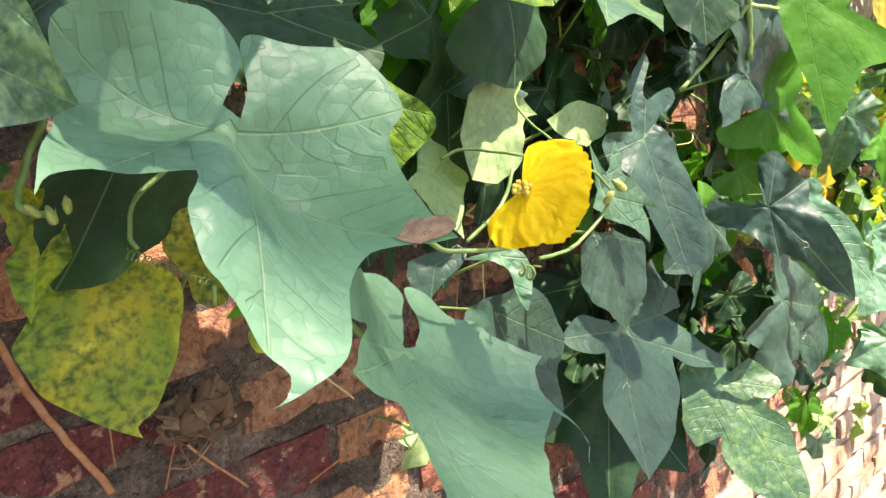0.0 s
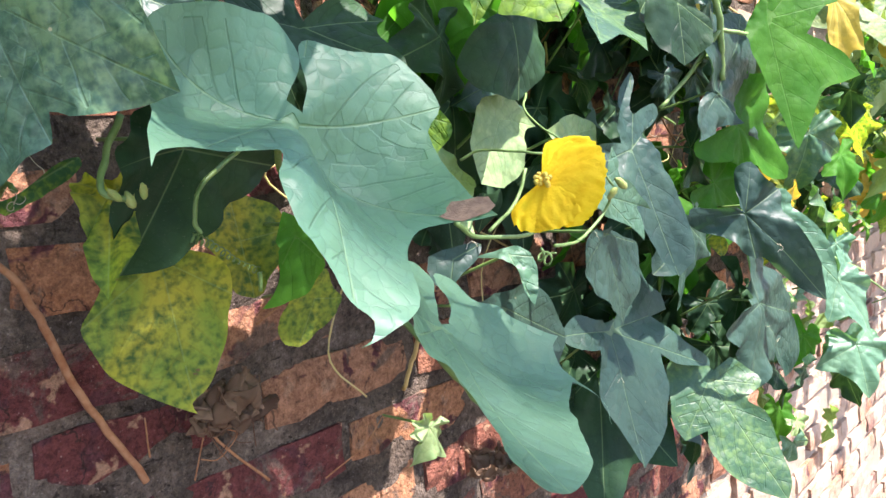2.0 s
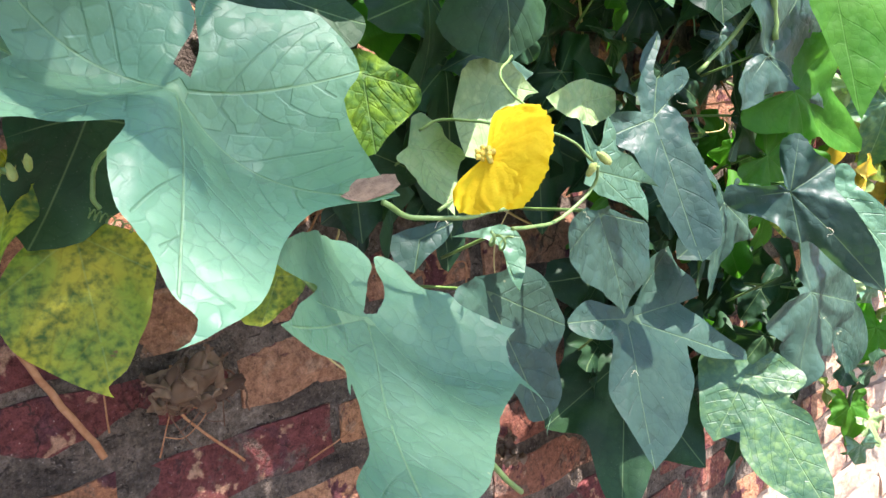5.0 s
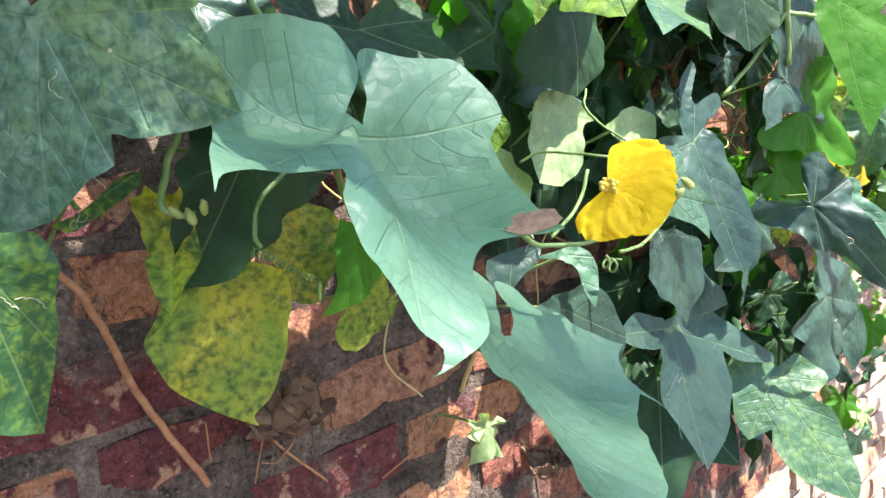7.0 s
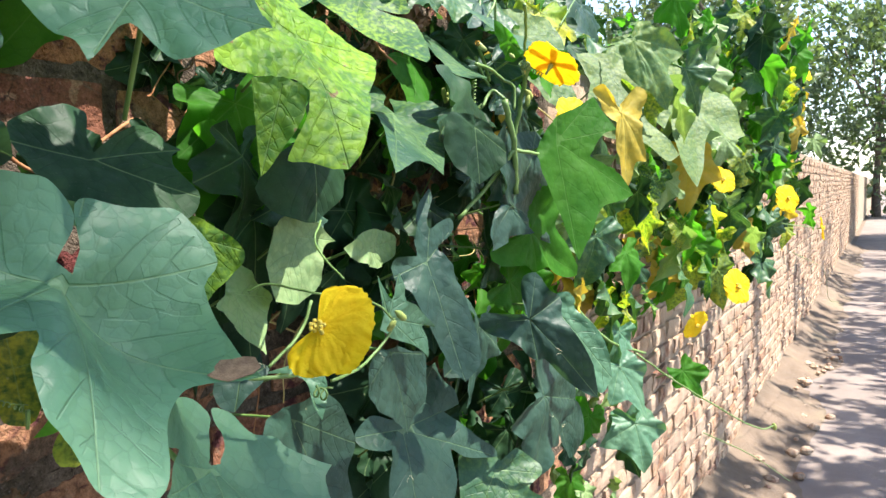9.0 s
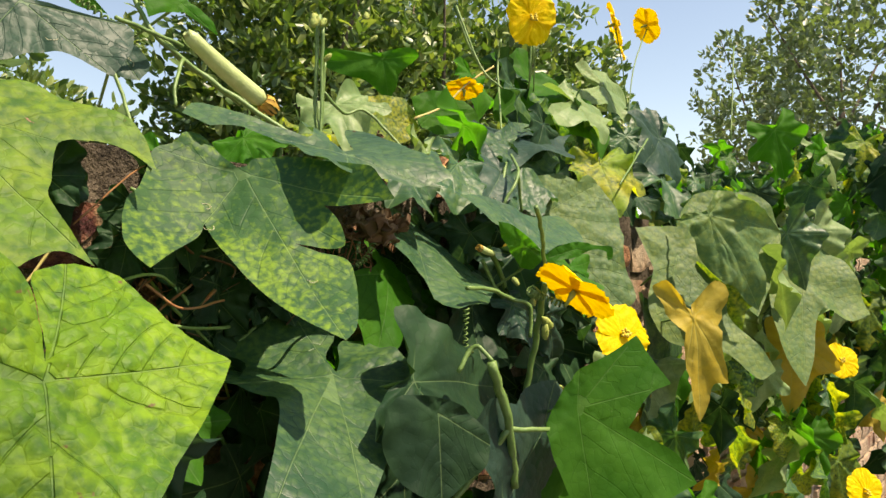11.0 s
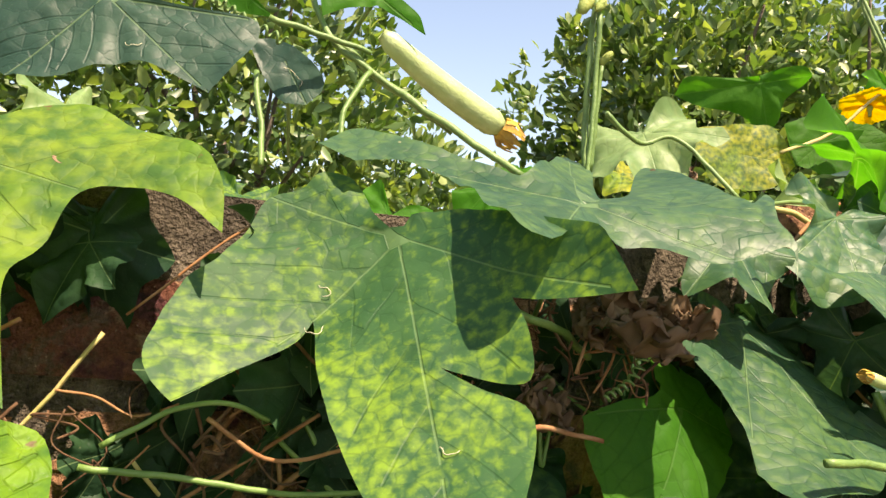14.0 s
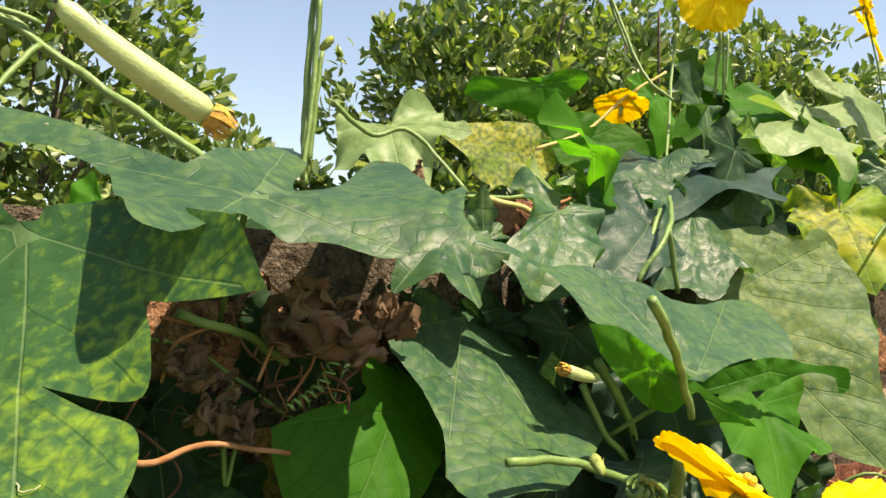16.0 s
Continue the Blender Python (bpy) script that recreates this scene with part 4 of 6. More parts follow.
blade(vine_face, 'lime', (0.454, -0.197, 1.586), (-83, 3, 155), [(152, 0.046), (138, 0.03), (177, 0.022), (-126, 0.021), (-82, 0.039), (-69, 0.053, 4), (-57, 0.056), (-40, 0.054), (-15, 0.057), (0, 0.07, 0), (10, 0.072), (20, 0.066), (28, 0.046), (59, 0.038), (112, 0.039)], wave=0.004)
blade(vine_face, 'pale', (0.535, -0.169, 1.518), (-63, 3, -173), [(-164, 0.036), (-148, 0.044), (-119, 0.041), (-92, 0.049), (-75, 0.062, 4), (-57, 0.047), (-26, 0.053), (0, 0.076, 0), (13, 0.061), (32, 0.051), (46, 0.037), (78, 0.043), (99, 0.017)])
blade(vine_face, 'pale', (0.617, -0.191, 1.576), (-43, 80, -134), [(-170, 0.046), (-141, 0.034), (-54, 0.034), (-15, 0.046), (0, 0.073, 0), (11, 0.047), (47, 0.05), (57, 0.064), (78, 0.07), (99, 0.08), (119, 0.086, 0), (132, 0.074), (150, 0.062)])
blade(vine_face, 'pale', (0.735, -0.208, 1.554), (-82, 26, -169), [(121, 0.069), (140, 0.04), (-137, 0.026), (-85, 0.055), (-69, 0.077, 4), (-54, 0.072), (0, 0.031, 0), (84, 0.031), (109, 0.054)])
blade(vine_face, 'dark', (0.611, -0.221, 1.675), (-80, 1, 174), [(63, 0.081), (81, 0.056), (109, 0.026), (178, 0.013), (-106, 0.038), (-82, 0.057), (-59, 0.066), (-35, 0.07), (-6, 0.076), (0, 0.081, 0), (20, 0.082), (38, 0.084), (53, 0.085)], bend=(-4.0, 0.0, -2.0))
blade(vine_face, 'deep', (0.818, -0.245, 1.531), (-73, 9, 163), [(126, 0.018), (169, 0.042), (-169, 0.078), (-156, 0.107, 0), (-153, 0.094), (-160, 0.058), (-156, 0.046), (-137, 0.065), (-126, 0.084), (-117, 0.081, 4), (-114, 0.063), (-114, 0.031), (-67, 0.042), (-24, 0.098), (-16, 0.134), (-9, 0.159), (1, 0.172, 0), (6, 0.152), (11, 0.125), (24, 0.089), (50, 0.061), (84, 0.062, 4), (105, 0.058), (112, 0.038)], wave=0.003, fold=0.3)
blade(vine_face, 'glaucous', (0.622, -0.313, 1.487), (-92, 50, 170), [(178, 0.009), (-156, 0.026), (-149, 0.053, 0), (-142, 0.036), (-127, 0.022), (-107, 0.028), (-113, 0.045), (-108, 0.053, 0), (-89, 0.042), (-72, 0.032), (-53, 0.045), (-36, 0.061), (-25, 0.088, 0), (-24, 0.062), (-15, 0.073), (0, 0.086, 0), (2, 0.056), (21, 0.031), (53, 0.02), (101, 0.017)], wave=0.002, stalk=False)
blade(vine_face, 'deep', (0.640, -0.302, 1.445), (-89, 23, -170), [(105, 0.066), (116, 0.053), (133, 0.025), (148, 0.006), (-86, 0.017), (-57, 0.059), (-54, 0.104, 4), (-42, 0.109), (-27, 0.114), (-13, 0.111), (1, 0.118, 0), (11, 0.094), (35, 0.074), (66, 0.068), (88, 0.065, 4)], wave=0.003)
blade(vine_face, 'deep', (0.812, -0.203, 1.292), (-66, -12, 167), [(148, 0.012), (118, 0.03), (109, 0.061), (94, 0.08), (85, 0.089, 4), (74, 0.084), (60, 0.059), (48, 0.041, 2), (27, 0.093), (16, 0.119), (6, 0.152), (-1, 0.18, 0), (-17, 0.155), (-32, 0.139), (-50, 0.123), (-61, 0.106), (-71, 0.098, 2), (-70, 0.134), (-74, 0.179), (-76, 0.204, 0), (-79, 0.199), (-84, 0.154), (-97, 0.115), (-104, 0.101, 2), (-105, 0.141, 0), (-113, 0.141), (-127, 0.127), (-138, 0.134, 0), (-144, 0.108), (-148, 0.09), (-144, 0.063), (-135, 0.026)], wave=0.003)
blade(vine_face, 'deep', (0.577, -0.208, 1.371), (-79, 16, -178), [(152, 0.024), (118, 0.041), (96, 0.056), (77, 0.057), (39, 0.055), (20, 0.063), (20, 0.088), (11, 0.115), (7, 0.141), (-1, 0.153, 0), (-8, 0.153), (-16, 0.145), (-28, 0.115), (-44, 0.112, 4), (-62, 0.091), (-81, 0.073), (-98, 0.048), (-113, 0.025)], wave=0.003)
blade(vine_face, 'deep', (0.482, -0.224, 1.438), (-68, -14, 141), [(87, 0.025), (147, 0.012), (-128, 0.034, 4), (-99, 0.024), (-35, 0.017), (0, 0.031, 0), (29, 0.032), (59, 0.029)])
blade(vine_face, 'glaucous', (0.580, -0.219, 1.429), (-69, 15, 154), [(107, 0.043), (117, 0.022), (-108, 0.015), (-62, 0.027, 4), (-30, 0.04), (0, 0.062, 0), (3, 0.043), (-1, 0.015), (97, 0.014)])
blade(vine_face, 'sage', (0.989, -0.263, 1.186), (-61, 19, 149), [(-120, 0.015), (-163, 0.037), (160, 0.057), (137, 0.063), (107, 0.065), (74, 0.088), (56, 0.101, 0), (38, 0.076, 2), (36, 0.102), (25, 0.133), (12, 0.162), (0, 0.194, 0), (-7, 0.174), (-13, 0.145), (-29, 0.092), (-31, 0.059), (-56, 0.077, 4), (-68, 0.076), (-105, 0.049)], wave=0.003)
blade(vine_face, 'glaucous', (1.129, -0.304, 1.432), (-72, 34, 147), [(97, 0.037), (178, 0.012), (-98, 0.03), (-69, 0.04), (-43, 0.041), (-22, 0.087), (-9, 0.131), (0, 0.161, 0), (11, 0.169), (16, 0.141), (15, 0.103), (25, 0.051), (60, 0.035)], wave=0.003, fold=0.35)
blade(vine_face, 'deep', (1.206, -0.280, 1.234), (-90, 26, 180), [(135, 0.096), (162, 0.038), (-68, 0.058), (-47, 0.124), (-34, 0.167), (-17, 0.16), (0, 0.127, 0), (12, 0.076), (27, 0.036), (115, 0.054)], wave=0.003)
blade(vine_face, 'lime', (0.451, -0.321, 1.724), (-84, -16, 146), [(83, 0.028), (167, 0.006), (-109, 0.016), (-73, 0.026), (-37, 0.037), (-13, 0.057), (-4, 0.077), (0, 0.085, 0), (11, 0.057)], stalk=False)
blade(vine_face, 'glaucous', (0.231, -0.410, 1.750), (-51, -15, 123), [(62, 0.067), (40, 0.062), (21, 0.059), (11, 0.061), (0, 0.071, 0), (-2, 0.062), (-5, 0.042), (-14, 0.039), (-28, 0.05), (-37, 0.063), (-48, 0.069), (-67, 0.07), (-80, 0.083, 0), (-86, 0.075), (-100, 0.065), (-114, 0.054), (-146, 0.019), (81, 0.04)], wave=0.004)
blade(vine_face, 'dark', (0.930, -0.264, 1.720), (-81, -1, 159), [(99, 0.058), (116, 0.045), (-131, 0.017), (-79, 0.045), (-58, 0.068, 4), (-36, 0.073), (1, 0.085, 0), (24, 0.079), (49, 0.073), (73, 0.067)], wave=0.004)
blade(vine_face, 'green', (1.116, -0.318, 1.705), (-76, 3, 144), [(117, 0.027), (63, 0.048), (23, 0.081), (9, 0.115), (4, 0.151), (0, 0.2, 0), (-9, 0.166), (-28, 0.133), (-42, 0.147), (-54, 0.169, 0), (-61, 0.132), (-63, 0.096), (-64, 0.065, 2), (-94, 0.091), (-97, 0.123, 0), (-130, 0.118, 0), (-138, 0.077), (-168, 0.044, 0), (156, 0.027)], wave=0.003)
blade(vine_far, 'ash', (1.669, -0.227, 1.891), (-57, 22, 149), [(155, 0.087), (-160, 0.061), (-100, 0.066), (-66, 0.073), (-28, 0.094), (0, 0.14), (-2, 0.208), (-1, 0.254, 0), (7, 0.255), (15, 0.201), (30, 0.183), (47, 0.172, 4), (61, 0.138), (84, 0.064)], wave=0.005)
blade(vine_far, 'ash', (2.166, -0.321, 1.842), (-42, 47, 174), [(-179, 0.089), (-138, 0.092), (-86, 0.112), (-47, 0.125), (1, 0.159, 0), (23, 0.128), (44, 0.079), (69, 0.199), (74, 0.259, 0), (88, 0.204), (107, 0.131)], wave=0.005)
blade(vine_top, 'limemottled', (0.573, -0.019, 1.990), (-49, 8, 173), [(143, 0.013), (107, 0.033), (94, 0.063), (75, 0.089), (62, 0.122), (58, 0.142), (51, 0.171), (42, 0.188, 4), (35, 0.182, 0), (36, 0.157), (31, 0.135), (22, 0.126), (11, 0.127), (0, 0.098), (0, 0.069), (27, 0.055), (41, 0.067), (49, 0.06), (47, 0.035), (11, 0.022, 2), (-3, 0.047), (-6, 0.071), (-6, 0.108), (0, 0.183, 0), (-8, 0.174), (-15, 0.173), (-19, 0.198, 0), (-22, 0.156), (-27, 0.122), (-36, 0.11), (-62, 0.095), (-68, 0.109), (-69, 0.142), (-63, 0.178, 0), (-75, 0.166), (-85, 0.149), (-91, 0.128), (-103, 0.109), (-116, 0.095), (-127, 0.07), (-131, 0.036), (-135, 0.011)], patches=((-79, 0.078, 0.01),), wave=0.004)
blade(vine_face, 'mottled', (0.030, -0.243, 1.526), (-102, 15, -177), [(135, 0.026), (-162, 0.008), (-90, 0.023), (-83, 0.034), (-65, 0.043), (-38, 0.054), (-17, 0.08, 4), (-6, 0.102), (0, 0.12, 0), (11, 0.107), (22, 0.095), (30, 0.086), (42, 0.073), (75, 0.041)], wave=0.003)
blade(vine_face, 'mottled', (0.122, -0.158, 1.536), (-91, -37, -167), [(36, 0.027), (20, 0.003), (-160, 0.032), (-152, 0.051, 4), (-145, 0.05), (-132, 0.03), (-87, 0.011), (0, 0.019, 0)])
blade(vine_face, 'glaucous', (0.245, -0.296, 1.567), (-57, -17, 169), [(167, 0.016), (179, 0.026), (-173, 0.04), (-175, 0.055), (175, 0.067), (162, 0.075), (123, 0.095), (108, 0.106, 4), (98, 0.097), (76, 0.096), (64, 0.111), (51, 0.131, 0), (55, 0.117), (53, 0.097), (44, 0.088), (29, 0.067), (26, 0.078), (25, 0.095), (16, 0.123), (8, 0.135), (2, 0.157), (-2, 0.169), (-1, 0.18), (1, 0.184, 0), (-3, 0.179), (-12, 0.163), (-28, 0.122), (-47, 0.111), (-53, 0.124), (-54, 0.133), (-56, 0.142, 0), (-94, 0.1), (-103, 0.11, 4), (-123, 0.109), (-132, 0.107), (-147, 0.079), (-161, 0.071), (-170, 0.069, 4), (-175, 0.061), (-168, 0.039), (-159, 0.027), (-135, 0.009)], bend=(6.0, -8.8, -1.7), pleat=(0.47, 0.47, 0.08, 0.13), wave=0.0015, stalk=False, patches=((-58, 0.125, 0.011),))
blade(vine_face, 'glaucous', (0.351, -0.324, 1.408), (-51, 10, -141), [(-138, 0.005), (-122, 0.018), (-114, 0.04), (-111, 0.056), (-117, 0.066), (-130, 0.073), (-155, 0.067), (138, 0.102), (127, 0.121, 4), (137, 0.058), (118, 0.094), (113, 0.108), (111, 0.126, 0), (92, 0.079), (84, 0.107), (84, 0.092), (79, 0.118), (77, 0.144), (81, 0.188), (79, 0.207), (67, 0.187, 4), (59, 0.17), (51, 0.153), (29, 0.115), (-11, 0.115, 2), (-4, 0.126), (4, 0.133), (17, 0.137, 0), (3, 0.132), (-11, 0.121), (-22, 0.11), (-32, 0.109), (-37, 0.118, 2), (-56, 0.086), (-62, 0.084), (-72, 0.071), (-95, 0.072), (-105, 0.071), (-110, 0.066), (-100, 0.042), (-87, 0.027), (-69, 0.01)], bend=(0.9, -1.3, 3.4), pleat=(-0.04, -0.02, -0.05, 0.06), wave=0.0015, stalk=False)
blade(vine_face, 'bluemottled', (0.091, -0.218, 1.649), (-92, 5, 116), [(153, 0.008), (162, 0.018), (170, 0.031), (147, 0.055), (126, 0.081), (110, 0.095, 0), (94, 0.084), (89, 0.072), (80, 0.07), (75, 0.081), (68, 0.114), (62, 0.153), (51, 0.16, 0), (44, 0.156), (35, 0.143), (26, 0.131), (17, 0.12, 0), (6, 0.106), (-7, 0.096), (-17, 0.094, 4), (-25, 0.08), (-31, 0.09), (-41, 0.105), (-49, 0.12), (-56, 0.135, 0), (-62, 0.127), (-70, 0.115), (-75, 0.108), (-80, 0.101, 4), (-81, 0.108), (-89, 0.094), (-97, 0.093), (-109, 0.077, 0), (-131, 0.055), (-143, 0.035), (-131, 0.019)], bend=(-0.2, 0.3, -0.3), pleat=(0.00, 0.00, 0.01, 0.00), wave=0.003, quilt=0.3)
blade(vine_top, 'mottled', (0.839, -0.077, 1.961), (-60, 20, 151), [(154, 0.008), (150, 0.022), (159, 0.046), (158, 0.063, 4), (148, 0.07), (132, 0.074), (122, 0.086, 4), (105, 0.091), (87, 0.103), (80, 0.119), (73, 0.132), (66, 0.144), (61, 0.153), (55, 0.158), (50, 0.159, 0), (50, 0.131), (47, 0.092), (50, 0.076, 2), (32, 0.104), (15, 0.157), (6, 0.199), (-1, 0.234, 0), (-5, 0.225), (-11, 0.196), (-18, 0.164), (-19, 0.149), (-13, 0.128), (-6, 0.108, 2), (-16, 0.127), (-23, 0.14), (-31, 0.119), (-38, 0.094, 2), (-43, 0.123), (-48, 0.16, 0), (-56, 0.14), (-61, 0.129), (-65, 0.108), (-69, 0.091), (-80, 0.066), (-96, 0.038), (-115, 0.022), (-138, 0.008)], bend=(3.1, 1.5, 0.7), pleat=(0.02, -0.05, 0.04, 0.00), wave=0.003)
blade(vine_face, 'lime', (0.561, -0.245, 1.790), (-52, 26, -157), [(-125, 0.016), (-133, 0.041), (-138, 0.064), (-142, 0.08), (-151, 0.091), (-162, 0.094), (-173, 0.098), (179, 0.086), (169, 0.094), (155, 0.099, 0), (139, 0.096, 0), (108, 0.132), (101, 0.126), (93, 0.107), (78, 0.079), (66, 0.078), (60, 0.086), (60, 0.11), (64, 0.146), (65, 0.167), (59, 0.164), (51, 0.17), (47, 0.173, 0), (43, 0.16), (34, 0.128), (-5, 0.095), (-56, 0.138, 0), (-65, 0.128), (-73, 0.12), (-85, 0.119), (-95, 0.132), (-102, 0.137), (-111, 0.125), (-119, 0.119, 4), (-126, 0.104), (-134, 0.089), (-137, 0.076), (-135, 0.055), (-126, 0.027)], bend=(-2.0, -2.2, 2.6), pleat=(-0.06, 0.07, -0.06, 0.04), wave=0.003, quilt=0.35)
blade(vine_top, 'ash', (1.472, -0.056, 1.951), (64, -16, -26), [(8, 0.042), (8, 0.073), (0, 0.093, 0), (18, 0.089), (36, 0.088), (51, 0.108), (70, 0.119), (79, 0.153, 4), (91, 0.159), (103, 0.162), (121, 0.16), (133, 0.161), (144, 0.184), (152, 0.213), (160, 0.216, 0), (167, 0.186), (172, 0.157), (172, 0.124), (-179, 0.1), (-162, 0.073), (-134, 0.05), (-103, 0.051, 4), (-93, 0.025)], wave=0.004, quilt=0.5)
blade(vine_top, 'ash', (1.952, -0.216, 1.975), (-60, -1, 144), [(133, 0.072), (-160, 0.068), (-112, 0.121), (-82, 0.135), (-30, 0.15), (0, 0.232, 0), (12, 0.205), (26, 0.162), (26, 0.104), (48, 0.134), (71, 0.13, 4), (95, 0.096)], wave=0.005, quilt=0.5)
blade(vine_top, 'sage', (0.944, -0.122, 1.987), (-29, 11, -162), [(143, 0.177), (155, 0.171), (157, 0.139), (157, 0.103), (160, 0.061), (166, 0.043), (-132, 0.231, 4), (-126, 0.187), (-118, 0.079), (-110, 0.113), (-116, 0.266, 4), (-111, 0.261), (-94, 0.168), (-63, 0.119), (-72, 0.148, 4), (-51, 0.125), (-40, 0.13), (-29, 0.134, 0), (-38, 0.127), (-33, 0.109), (-22, 0.084), (-14, 0.057), (12, 0.039), (43, 0.035), (60, 0.099, 0), (68, 0.106), (84, 0.088), (132, 0.082), (144, 0.123), (139, 0.147, 0)], bend=(0.5, -0.1, -0.7), pleat=(0.01, -0.03, -0.13, -0.04), wave=0.002)
blade(vine_top, 'sage', (1.164, -0.034, 1.925), (-41, -30, 167), [(161, 0.006), (96, 0.016), (77, 0.028), (74, 0.052), (65, 0.057), (58, 0.049), (53, 0.077), (42, 0.091, 4), (30, 0.102), (20, 0.112), (13, 0.121), (7, 0.133), (4, 0.152), (3, 0.182, 0), (-2, 0.204), (-9, 0.191), (-18, 0.184), (-31, 0.161, 0), (-97, 0.176), (-129, 0.327), (-136, 0.274), (-142, 0.19, 4), (-150, 0.118), (-160, 0.093), (-167, 0.051), (-163, 0.016)], bend=(-0.5, -1.4, 0.4), pleat=(0.00, -0.02, -0.06, -0.05), wave=0.002, fold=0.25)
blade(vine_top, 'green', (1.081, -0.063, 1.855), (3, -56, 103), [(111, 0.047), (76, 0.054), (25, 0.029), (8, 0.061), (1, 0.097, 0), (-15, 0.101), (-36, 0.124), (-48, 0.148, 0), (-62, 0.11), (-100, 0.054), (-155, 0.055, 4), (167, 0.045), (133, 0.066)], bend=(-0.5, 1.2, -1.3), pleat=(-0.01, 0.05, -0.03, 0.02), wave=0.003)
blade(vine_top, 'sage', (1.248, -0.198, 1.888), (32, -23, 34), [(-74, 0.013), (-56, 0.031), (-15, 0.047), (-12, 0.086, 2), (6, 0.111), (9, 0.138), (5, 0.166), (0, 0.185, 0), (10, 0.167), (15, 0.136), (33, 0.13, 4), (45, 0.121), (62, 0.105), (87, 0.124), (97, 0.186, 4), (104, 0.21), (114, 0.183), (125, 0.143, 0), (121, 0.097), (122, 0.051), (166, 0.007)], wave=0.002, fold=0.25)
blade(vine_top, 'green', (1.203, -0.194, 1.894), (-142, 51, 113), [(-174, 0.063), (-161, 0.039), (-62, 0.013), (-9, 0.041), (-3, 0.074), (0, 0.112, 0), (4, 0.116), (11, 0.106), (7, 0.07), (-2, 0.042), (26, 0.044), (48, 0.038, 0), (118, 0.021), (168, 0.04)], stalk=False)
blade(vine_top, 'green', (1.311, -0.216, 1.891), (-69, -74, 136), [(0, 0.063, 0), (9, 0.054), (21, 0.031), (109, 0.01), (-173, 0.037), (-167, 0.062), (-154, 0.065, 0), (-149, 0.058), (-160, 0.052), (-163, 0.027), (-71, 0.012), (-10, 0.04)], stalk=False)
blade(vine_top, 'deep', (0.656, 0.017, 2.111), (-61, 43, -175), [(133, 0.095), (144, 0.079), (155, 0.045), (-48, 0.024), (-42, 0.061), (-40, 0.099, 4), (-32, 0.103), (-17, 0.103), (0, 0.104, 0), (6, 0.079), (19, 0.058), (42, 0.059), (64, 0.076), (79, 0.086, 0), (101, 0.088), (118, 0.095)], wave=0.003)
blade(vine_top, 'green', (0.687, 0.091, 2.200), (-111, 56, 150), [(137, 0.081), (157, 0.066), (-171, 0.034), (-95, 0.015), (-23, 0.033), (-5, 0.067), (0, 0.106, 0), (13, 0.075), (17, 0.04), (59, 0.016), (130, 0.035), (134, 0.064)], stalk=False)
blade(vine_top, 'green', (0.853, 0.058, 2.173), (-72, 50, -177), [(143, 0.047), (168, 0.031), (-77, 0.009), (-17, 0.037), (-1, 0.054, 0), (25, 0.015), (101, 0.028), (106, 0.051)])
blade(vine_top, 'deep', (0.788, 0.080, 2.110), (-76, 28, 168), [(144, 0.035), (-173, 0.02), (-74, 0.018), (-32, 0.038), (0, 0.044, 0), (27, 0.037), (77, 0.022)])
blade(vine_top, 'yellowing', (1.496, 0.314, 2.174), (-28, 73, -137), [(179, 0.105), (-159, 0.074), (-111, 0.047), (-56, 0.067), (-33, 0.07), (0, 0.081, 0), (43, 0.065), (103, 0.063), (125, 0.07), (149, 0.065), (171, 0.084)])
blade(vine_top, 'green', (1.613, 0.278, 2.201), (-68, -47, 145), [(62, 0.063), (111, 0.046), (168, 0.066), (-166, 0.091, 4), (-131, 0.115), (-105, 0.081), (-52, 0.054), (0, 0.062, 0)])
blade(vine_top, 'sage', (1.469, 0.022, 2.088), (-25, -40, 111), [(0, 0.142, 0), (12, 0.089), (43, 0.032), (151, 0.044), (164, 0.104), (172, 0.146), (-180, 0.17, 0), (-178, 0.126), (-177, 0.085), (-120, 0.024), (-46, 0.077), (-20, 0.088), (-11, 0.123)])
blade(vine_top, 'dark', (1.558, 0.033, 2.086), (-90, -49, 162), [(0, 0.059, 0), (34, 0.035), (109, 0.021), (161, 0.037), (-172, 0.048, 4), (-145, 0.044), (-113, 0.039), (-63, 0.033), (-16, 0.034)])
blade(vine_face, 'sage', (0.920, -0.128, 1.748), (-23, -8, 130), [(166, 0.015), (158, 0.035), (172, 0.066), (169, 0.104), (156, 0.122), (147, 0.151, 0), (124, 0.123), (105, 0.135), (91, 0.136), (58, 0.133, 0), (41, 0.114), (23, 0.107), (10, 0.16), (5, 0.242), (3, 0.285, 0), (-5, 0.224), (-17, 0.204, 0), (-48, 0.103), (-90, 0.084), (-65, 0.103), (-89, 0.096, 0), (-119, 0.084), (-159, 0.084), (-175, 0.082), (177, 0.059), (-175, 0.032), (-166, 0.01)], bend=(1.6, 0.1, -0.5), pleat=(0.11, 0.05, 0.04, 0.12), wave=0.004)
crumpled(vine_top, (1.015, -0.100, 1.920), 0.07, 1)
crumpled(vine_top, (0.988, -0.080, 1.914), 0.04, 2)
crumpled(vine_top, (1.06, -0.085, 1.925), 0.05, 12)
crumpled(vine_top, (0.955, -0.075, 1.86), 0.045, 13)
crumpled(vine_top, (1.129, 0.020, 2.045), 0.055, 3)
crumpled(vine_top, (0.938, -0.070, 1.889), 0.04, 4)
crumpled(vine_top, (0.514, 0.020, 2.032), 0.05, 5)
crumpled(vine_top, (0.558, 0.040, 2.058), 0.05, 6)
crumpled(vine_top, (0.474, 0.020, 1.993), 0.07, 7)
crumpled(vine_face, (0.333, -0.035, 1.305), 0.075, 8)
